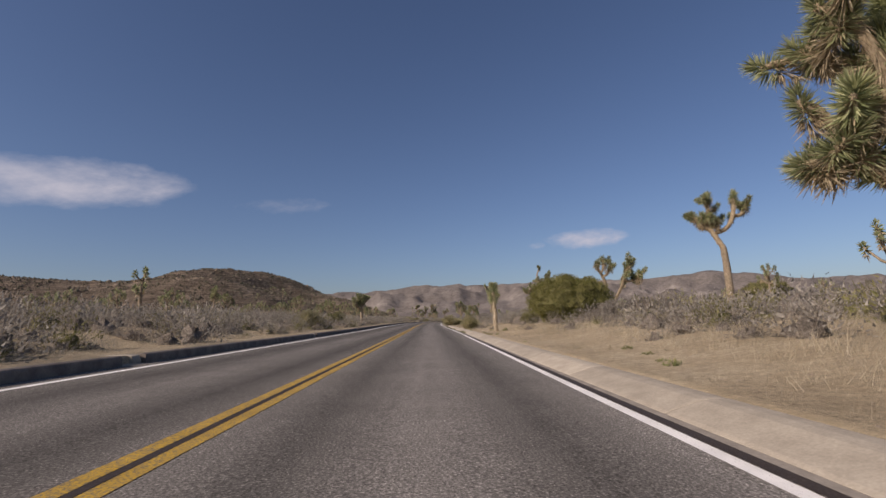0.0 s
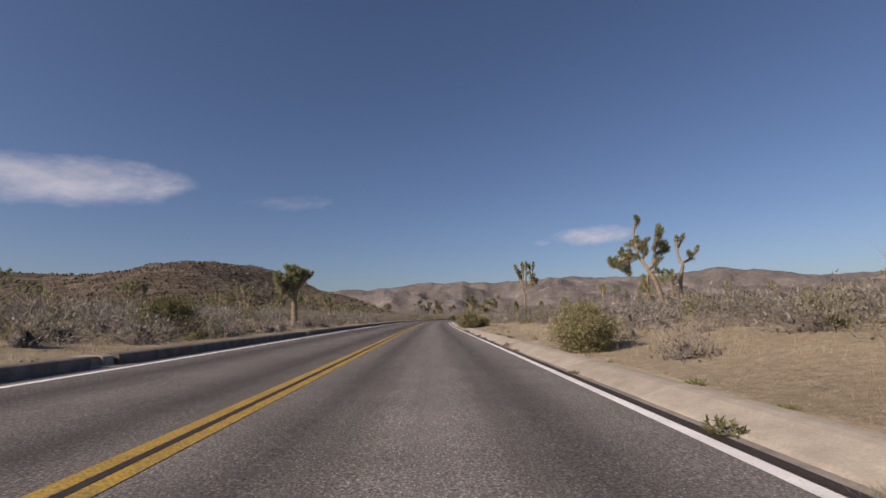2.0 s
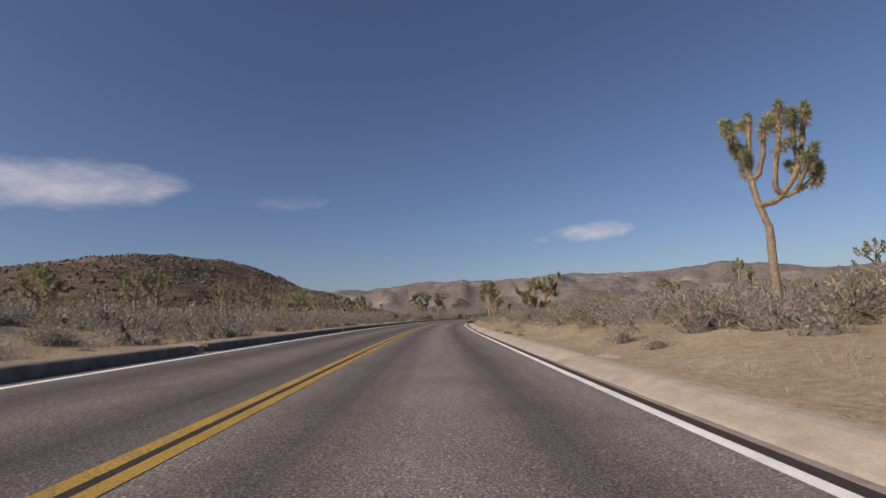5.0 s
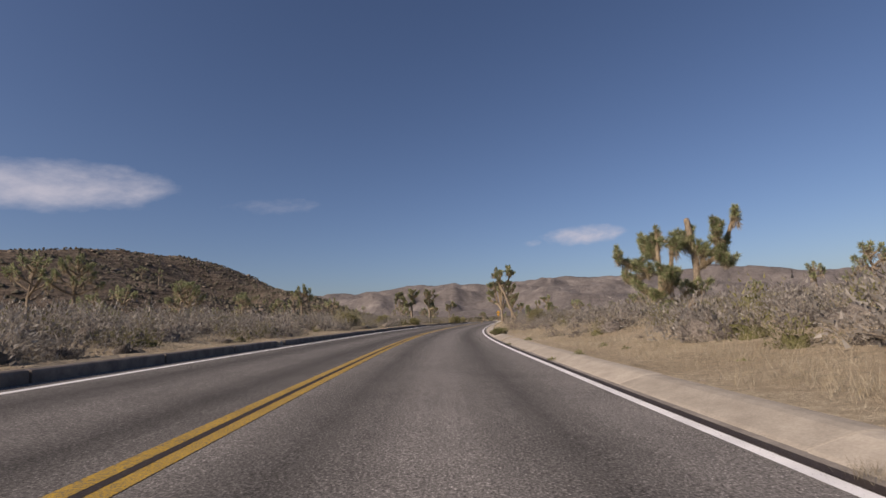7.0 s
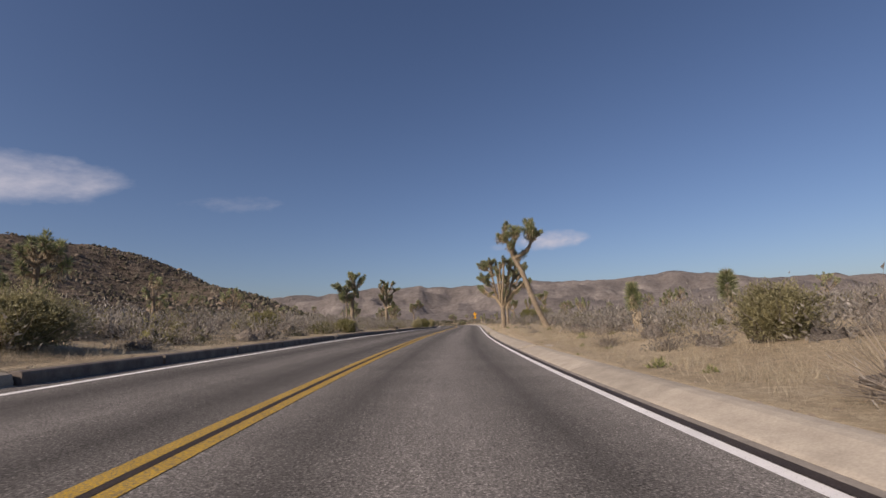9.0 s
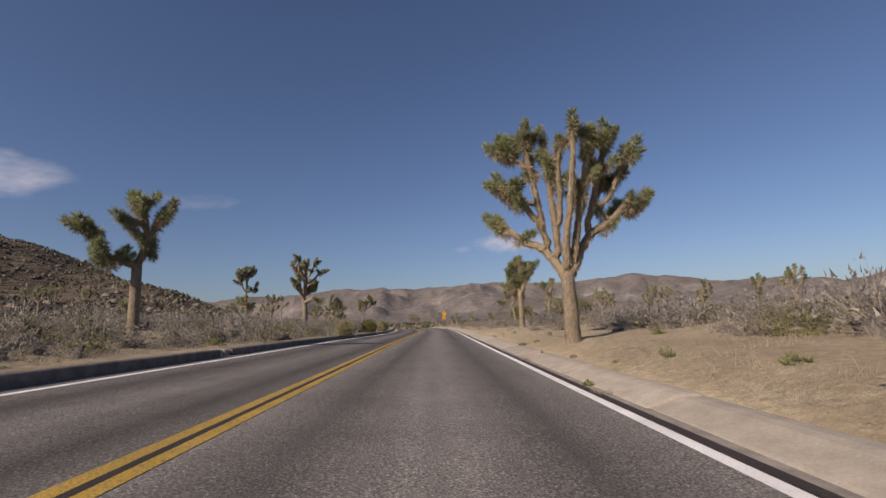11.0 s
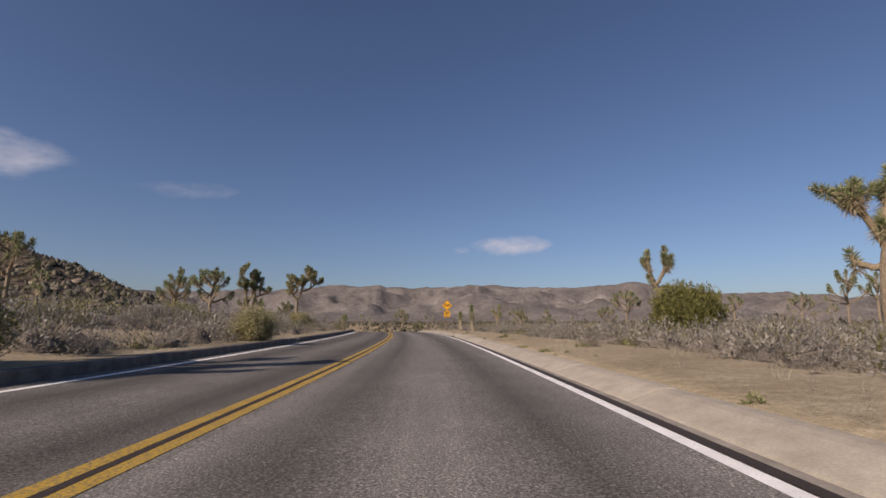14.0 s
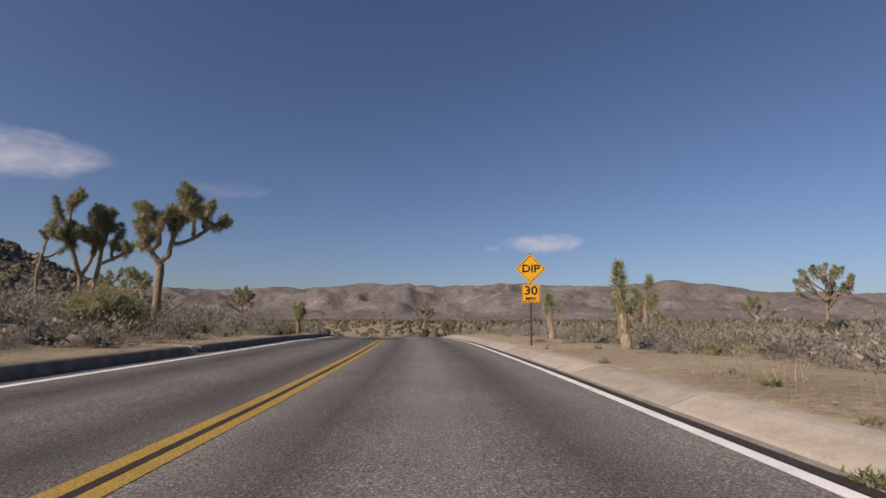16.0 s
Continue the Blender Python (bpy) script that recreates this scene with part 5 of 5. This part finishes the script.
scatter(WEEDS, 90, 105, (0, 262), (4.65, 6.4), (0.5, 1.4), 0.15, 0.1)

rng = np.random.default_rng(17)
for s0, s1, count in ((30, 66, 44), (96, 130, 10), (160, 196, 16), (215, 240, 6)):
    for _ in range(count):
        sv, k = rng.uniform(s0, s1), rng.uniform(0.5, 1.3)
        x, y = road_xy(sv, rng.choice([3.9, 4.66]) + rng.uniform(-0.02, 0.05) + np.interp(sv, EDGE_S, EDGE_D))
        z = float(deck(sv, 4.0)) + (0.005 if along(x, y)[1] < 4.2 else 0.1)
        copy_thing(WEEDS[int(rng.integers(3))] if rng.random() < 0.5 else TUFTS[int(rng.integers(3))], Matrix.Translation((float(x), float(y), z)) @ Matrix.Rotation(rng.uniform(0, 6.28), 4, "Z") @ Matrix.Scale(k * 0.8, 4))


# ---- joined plants too many to count ----
def bake(name, templates, places, mats, label, category):
    """Many copies of small meshes as one mesh. places: rows of x, y, z, turn, scale, height."""
    V, F, I, n = [], [], [], 0
    per = np.random.default_rng(len(places)).integers(0, len(templates), len(places))
    for k, (tv, tf, ti) in enumerate(templates):
        P = places[per == k]
        if not len(P):
            continue
        c, s = np.cos(P[:, 3]), np.sin(P[:, 3])
        x = (tv[None, :, 0] * c[:, None] - tv[None, :, 1] * s[:, None]) * P[:, 4:5] + P[:, 0:1]
        y = (tv[None, :, 0] * s[:, None] + tv[None, :, 1] * c[:, None]) * P[:, 4:5] + P[:, 1:2]
        z = tv[None, :, 2] * P[:, 5:6] + P[:, 2:3]
        V.append(np.stack([x, y, z], -1).reshape(-1, 3))
        F.append((tf[None] + (np.arange(len(P)) * len(tv))[:, None, None]).reshape(-1, 3) + n)
        I.append(np.tile(ti, len(P)))
        n += len(P) * len(tv)
    V, F, I = np.concatenate(V), np.concatenate(F), np.concatenate(I)
    me = bpy.data.meshes.new(name)
    me.vertices.add(len(V))
    me.vertices.foreach_set("co", V.reshape(-1).astype(np.float32))
    me.loops.add(F.size)
    me.loops.foreach_set("vertex_index", F.reshape(-1).astype(np.int32))
    me.polygons.add(len(F))
    me.polygons.foreach_set("loop_start", (np.arange(len(F)) * 3).astype(np.int32))
    me.polygons.foreach_set("material_index", I.astype(np.int32))
    for m in mats:
        me.materials.append(m)
    me.update(calc_edges=True)
    return tagged(new(name, me), label, category, kind="stuff")


def template(*pairs):
    """Template arrays, all in triangles, from pieces: (verts, faces), material."""
    V, F, I, n = [], [], [], 0
    for (v, f), m in pairs:
        f = np.array([t for q in f for t in ((q,) if len(q) == 3 else (q[:3], (q[0], q[2], q[3])))])
        V.append(np.asarray(v))
        F.append(f + n)
        I.append(np.full(len(f), m))
        n += len(v)
    return np.concatenate(V), np.concatenate(F), np.concatenate(I)


def spread(count, seed, srange, drange, scale, left=0.5, power=1.0, keep=None, tall=(0.8, 1.2)):
    rng = np.random.default_rng(seed)
    sv = rng.uniform(*srange, count)
    dv = (drange[0] + (drange[1] - drange[0]) * rng.random(count) ** power) * np.where(rng.random(count) < left, -1, 1)
    x, y = road_xy(sv, dv)
    w_ = smooth(40, 200, np.abs(dv))
    x, y = x * (1 - w_) + dv * w_, y * (1 - w_) + sv * w_
    k = rng.uniform(*scale, count)
    P = np.stack([x, y, ground_z(x, y) - 0.04, rng.uniform(0, 6.28, count), k, k * rng.uniform(*tall, count)], -1)
    if keep is not None:
        P = P[keep(sv, dv, x, y, rng)]
    return P


def shrub_template(seed, H, R, stems, leaves, leaf, twig, **kw):
    tw, fl, inner = shrub_parts(seed, H, R, stems, leaves, leaf, twig=twig, **kw)
    return template((tw, 0), (fl, 1), (inner, 2))


patchy = lambda sv, dv, x, y, rng: fbm(x, y, 9, 2, 51) + rng.normal(0, 0.35, len(x)) > -0.5
BANDS = [shrub_template(180 + i, 0.62, 0.62, 36, 260, 0.055, 0.004, ratio=0.22, core=0.4, sides=7) for i in range(6)]
strip_w = lambda sv: np.interp(sv, [0, 28, 36, 60, 90, 150, 165, 195, 205, 230, 245], [7.6, 8.2, 7.4, 7.2, 6.4, 6.2, 7.4, 7.4, 6.9, 7.2, 7.6])   # bare sand beside the kerb
beds = lambda sv, dv, x, y, rng: (fbm(x, y, 5, 2, 61) + rng.normal(0, 0.3, len(x)) > np.where(dv < 0, -0.6, -0.55)) & ((dv < 0) | (dv > strip_w(sv) + 0.4)) & ~((dv > 0) & (dv < 11) & ((sv < 24) | ((sv > 88) & (sv < 150))) & (rng.random(len(x)) < 0.4))
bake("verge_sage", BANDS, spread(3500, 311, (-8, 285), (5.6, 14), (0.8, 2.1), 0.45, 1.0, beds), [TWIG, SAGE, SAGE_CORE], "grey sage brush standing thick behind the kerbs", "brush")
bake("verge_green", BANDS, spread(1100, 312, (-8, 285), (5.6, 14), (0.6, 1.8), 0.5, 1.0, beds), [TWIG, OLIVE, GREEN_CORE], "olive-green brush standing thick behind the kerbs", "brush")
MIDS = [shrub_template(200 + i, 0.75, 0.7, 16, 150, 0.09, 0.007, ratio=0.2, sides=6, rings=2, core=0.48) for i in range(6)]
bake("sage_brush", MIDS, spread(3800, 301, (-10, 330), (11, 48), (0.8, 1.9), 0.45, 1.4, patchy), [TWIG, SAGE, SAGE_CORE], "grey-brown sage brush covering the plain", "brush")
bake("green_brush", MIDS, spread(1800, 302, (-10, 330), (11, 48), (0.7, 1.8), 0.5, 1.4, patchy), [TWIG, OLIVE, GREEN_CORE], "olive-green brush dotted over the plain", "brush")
HILL = [shrub_template(240 + i, 0.8, 0.9, 1, 2, 0.4, 0.02, sides=5, rings=1, core=1.0, lobes=4) for i in range(6)]
FARS = [shrub_template(220 + i, 0.85, 0.85, 1, 4, 0.45, 0.02, sides=6, rings=2, core=0.95, lobes=5) for i in range(6)]
low = lambda sv, dv, x, y, rng: hills(x, y) < 3
bake("far_brush", FARS, spread(5500, 303, (-20, 620), (28, 230), (0.6, 1.6), 0.55, 1.4, low), [FAR_SHRUB, FAR_SHRUB, FAR_SHRUB], "dense low desert brush far over the plain", "brush")
bake("ahead_brush", FARS, spread(2600, 304, (285, 700), (5, 60), (0.7, 1.7), 0.5, 1.0), [FAR_SHRUB, FAR_SHRUB, FAR_SHRUB], "dense low desert brush ahead of the bend", "brush")
high = lambda sv, dv, x, y, rng: (hills(x, y) > 1.5)
bake("hill_brush", HILL, spread(24000, 305, (60, 480), (30, 330), (0.35, 1.2), 1.0, 1.0, high), [FAR_SHRUB, FAR_SHRUB, FAR_SHRUB], "dark brush dotting the stony hillside", "brush")


def grass_template(seed):
    rng = np.random.default_rng(seed)
    n = 40
    base = rng.normal(0, 0.14, (n, 3)) * [1, 1, 0]
    tip = base + unit(cone_dirs(n, 0, 42, rng)) * rng.uniform(0.1, 0.34, (n, 1))
    return template((ribbons(base, tip, 0.0024, rng), 0))


GR = [grass_template(400 + i) for i in range(5)]
STUBBLE = [tuple(q[:n] for q, n in zip(grass_template(420 + i), (30, 10, 10))) for i in range(4)]


def golden(sv, dv, x, y, rng):
    """Dry grass stands thick on some stretches."""
    thick = np.where(dv > 0, smooth(86, 94, sv) * (1 - smooth(160, 168, sv)) * 1.2 + (1 - smooth(26, 34, sv)) * 1.2 * smooth(6.2, 7.0, dv)
                     + smooth(36, 42, sv) * (1 - smooth(62, 70, sv)) * 0.55 * smooth(5.2, 5.8, dv) + smooth(156, 164, sv) * (1 - smooth(172, 178, sv)) * smooth(7.0, 8.0, dv) * 0.8 + 0.3 * smooth(7.5, 8.5, dv), 0.75 * (1 - smooth(8, 11, -dv)))
    return rng.random(len(x)) < thick + 0.07 + 0.1 * (fbm(x, y, 6, 2, 71) > 0.2)


bake("golden_grass", GR, spread(23000, 306, (-6, 290), (5.2, 15), (0.5, 1.4), 0.4, 1.2, golden), [GRASS], "dry golden grass standing thick beside the road", "grass")
bake("dry_litter", STUBBLE, spread(7000, 307, (-6, 280), (4.8, 11), (0.2, 0.8), 0.4, 1.0), [GRASS], "short dry stubble and litter on the verge", "litter")


# ---- stones ----
def stone_form(seed):
    bm = bmesh.new()
    bmesh.ops.create_icosphere(bm, subdivisions=2, radius=1)
    for v in bm.verts:
        v.co *= 1 + 0.28 * noise.noise(v.co * 1.3 + Vector((seed * 7.1, 0, 0)))
        v.co.z *= 0.62
    me = bpy.data.meshes.new("stone")
    bm.to_mesh(me)
    bm.free()
    me.materials.append(STONE)
    return tagged(new("stone", me), "small pale granite stone lying on sand", "stone", "stones beside the road")


STONES = [stone_form(i) for i in range(3)]
scatter(STONES, 70, 106, (0, 262), (5.0, 11), (0.04, 0.13), 0.35, 0.2)
for x, y, k in ((14.0, 215.6, 0.14), (8.6, 173.2, 0.09), (20.6, 219.0, 0.12)):
    copy_thing(STONES[0], Matrix.Translation((x, y, gz(x, y) + 0.02)) @ Matrix.Scale(k, 4))
rng = np.random.default_rng(9)


def boulder(seed):
    r = np.random.default_rng(seed)
    a = np.linspace(0, 2 * math.pi, 7)[:-1]
    rings = [(0.0, 1.0), (0.35, 0.95), (0.62, 0.5)]
    v = np.array([(math.cos(t) * q * r.uniform(0.75, 1.2), math.sin(t) * q * r.uniform(0.75, 1.2), z * r.uniform(0.8, 1.2)) for z, q in rings for t in a])
    f = [(k * 6 + i, k * 6 + (i + 1) % 6, (k + 1) * 6 + (i + 1) % 6, (k + 1) * 6 + i) for k in range(2) for i in range(6)]
    f += [(12, 13, 14, 15), (12, 15, 16, 17)]
    return template(((v, f), 0))


bake("hill_boulders", [boulder(i) for i in range(4)], spread(800, 308, (60, 480), (35, 330), (0.3, 1.3), 1.0, 1.0, high, (0.6, 1.2)), [HILL_STONE], "weathered granite boulders on the hillside", "boulders")


bake("verge_gravel", [boulder(20 + i) for i in range(4)], spread(2400, 309, (-4, 275), (4.6, 8.5), (0.008, 0.035), 0.4, 1.3, None, (0.6, 1.2)) + np.array([0, 0, 0.042, 0, 0, 0]), [STONE], "loose gravel and pebbles on the sandy verge", "gravel")


# ---- the warning sign ----
def lettering(body, size, mat, parent, x, z, y=-0.008):
    cu = bpy.data.curves.new("lettering", "FONT")
    cu.body, cu.size, cu.align_x, cu.align_y, cu.extrude = body, size, "CENTER", "CENTER", 0.001
    cu.offset = size * 0.02
    tmp = bpy.data.objects.new("lettering_curve", cu)
    scene.collection.objects.link(tmp)
    me = bpy.data.meshes.new_from_object(tmp.evaluated_get(bpy.context.evaluated_depsgraph_get()))
    bpy.data.objects.remove(tmp)
    me.materials.clear()
    me.materials.append(mat)
    return part("lettering", me, parent, "black letters", m=Matrix.Translation((x, y, z)) @ Matrix.Rotation(math.pi / 2, 4, "X") @ Matrix.Diagonal((1.12, 1, 1, 1)))


def plate_mesh(name, half, mat, turn=0.0, thick=0.004, rnd=0.035):
    """A thin square plate with rounded corners."""
    pts = []
    for q in range(4):
        for i in range(5):
            a = q * math.pi / 2 + i * math.pi / 8
            pts.append((math.copysign(half - rnd, math.cos(q * math.pi / 2 + 0.7)) + rnd * math.cos(a), math.copysign(half - rnd, math.sin(q * math.pi / 2 + 0.7)) + rnd * math.sin(a)))
    c, s = math.cos(turn), math.sin(turn)
    v = [(x * c - z * s, yv, x * s + z * c) for yv in (-thick / 2, thick / 2) for x, z in pts]
    n = len(pts)
    f = [tuple(range(n)), tuple(range(2 * n - 1, n - 1, -1))] + [(i, n + i, n + (i + 1) % n, (i + 1) % n) for i in range(n)]
    return mesh_from(name, v, f, [mat])


def border_mesh(half, wd, turn=0.0):
    c, s = math.cos(turn), math.sin(turn)
    o = [(-1, -1), (1, -1), (1, 1), (-1, 1)]
    v = [((x * h) * c - (z * h) * s, yv, (x * h) * s + (z * h) * c) for yv in (-0.001, 0.001) for h in (half, half - wd) for x, z in o]
    f = []
    for i in range(4):
        j = (i + 1) % 4
        f += [(i, j, 4 + j, 4 + i), (8 + j, 8 + i, 12 + i, 12 + j), (i, 8 + i, 8 + j, j), (4 + j, 12 + j, 12 + i, 4 + i)]
    return mesh_from("border", v, f, [SIGN_BLACK])


sx, sy = 16.75, 248.3
sign = tagged(new("road_sign"), "yellow diamond DIP sign with 30 MPH plate on rusty post", "road sign")
sign.matrix_basis = Matrix.Translation((sx, sy, gz(sx, sy))) @ Matrix.Rotation(radians(-8), 4, "Z")
g0 = gz(sx, sy)
part("post", profile_mesh("post", [(-0.03, 0.0), (0.03, 0.0), (0.03, 0.012), (0.012, 0.012), (0.012, 0.045), (-0.012, 0.045), (-0.012, 0.012), (-0.03, 0.012)], 3.15 - g0 + 0.2, RUST, 0.0),
     sign, "rusty brown steel post", m=Matrix.Translation((0.04, 0.052, -0.3)) @ Matrix.Rotation(math.pi / 2, 4, "X"))
dia = part("diamond_panel", plate_mesh("diamond_panel", 0.335, SIGN_YELLOW, math.pi / 4), sign, "yellow diamond panel", m=Matrix.Translation((0.04, 0, 2.56 - g0)))
part("border", border_mesh(0.305, 0.014, math.pi / 4), dia, "thin black border", m=Matrix.Translation((0, -0.004, 0)))
lettering("DIP", 0.33, SIGN_BLACK, dia, 0, 0)
low_plate = part("speed_plate", plate_mesh("speed_plate", 0.285, SIGN_YELLOW), sign, "yellow square speed plate", m=Matrix.Translation((0.04, 0, 1.795 - g0)))
part("border", border_mesh(0.265, 0.012), low_plate, "thin black border", m=Matrix.Translation((0, -0.004, 0)))
lettering("30", 0.37, SIGN_BLACK, low_plate, 0, 0.075)
lettering("MPH", 0.15, SIGN_BLACK, low_plate, 0, -0.175)


# ---- clouds, far off ----
def make_cloud(name, dens, soft):
    k = Mat(name)
    uv = k.coords("UV")
    sep = k.node("ShaderNodeSeparateXYZ")
    k.link(uv, sep.inputs[0])
    r2 = k.math("ADD", k.math("MULTIPLY", sep.outputs[0], sep.outputs[0]), k.math("MULTIPLY", sep.outputs[1], sep.outputs[1]))
    mp = k.node("ShaderNodeMapping")
    mp.inputs["Scale"].default_value = (1.6, 0.8, 1)
    k.link(uv, mp.inputs[0])
    n = k.noise(mp.outputs[0], 1.5, 8, 0.6)
    body = k.math("ADD", k.math("SUBTRACT", 0.62, k.math("MULTIPLY", r2, 0.85)), k.math("MULTIPLY", k.math("SUBTRACT", n, 0.5), soft))
    a = k.math("MULTIPLY", k.ramp(body, (0.0, 0.0), (0.25, 0.25), (0.75, 1.0)), dens)
    em = k.node("ShaderNodeEmission")
    em.inputs[0].default_value, em.inputs[1].default_value = (0.86, 0.88, 0.95, 1), 0.55
    tr = k.node("ShaderNodeBsdfTransparent")
    mx = k.node("ShaderNodeMixShader")
    k.link(a, mx.inputs[0])
    k.link(tr.outputs[0], mx.inputs[1])
    k.link(em.outputs[0], mx.inputs[2])
    k.link(mx.outputs[0], k.nt.nodes["Material Output"].inputs[0])
    return k.m


def cloud(az0, az1, el0, el1, tilt, dens, soft, label, R=4300.0):
    u, v = np.meshgrid(np.linspace(-1, 1, 25), np.linspace(-1, 1, 9), indexing="ij")
    a = np.radians((az0 + az1) / 2 + u * (az1 - az0) / 2)
    e = np.radians((el0 + el1) / 2 + v * (el1 - el0) / 2 + u * tilt)
    ob = grid_mesh("backdrop_cloud", 5 + R * np.sin(a) * np.cos(e), 120 + R * np.cos(a) * np.cos(e), R * np.sin(e), make_cloud("cloud", dens, soft), (u, v))
    ob.visible_shadow = False
    return tagged(ob, label, "cloud", kind="structure")


cloud(-54, -25.5, 10.8, 16.8, 1.3, 0.78, 1.3, "soft white cloud drifting low in the blue sky")
cloud(12.0, 23.5, 7.6, 10.4, 0.15, 0.75, 1.3, "small flat white cloud low in the blue sky")
cloud(-24, -12, 12.4, 14.6, 0.5, 0.12, 2.2, "faint wisp of white cloud in the blue sky")
cloud(10.6, 13.2, 8.0, 9.0, 0.1, 0.22, 1.6, "faint wisp of white cloud in the blue sky")
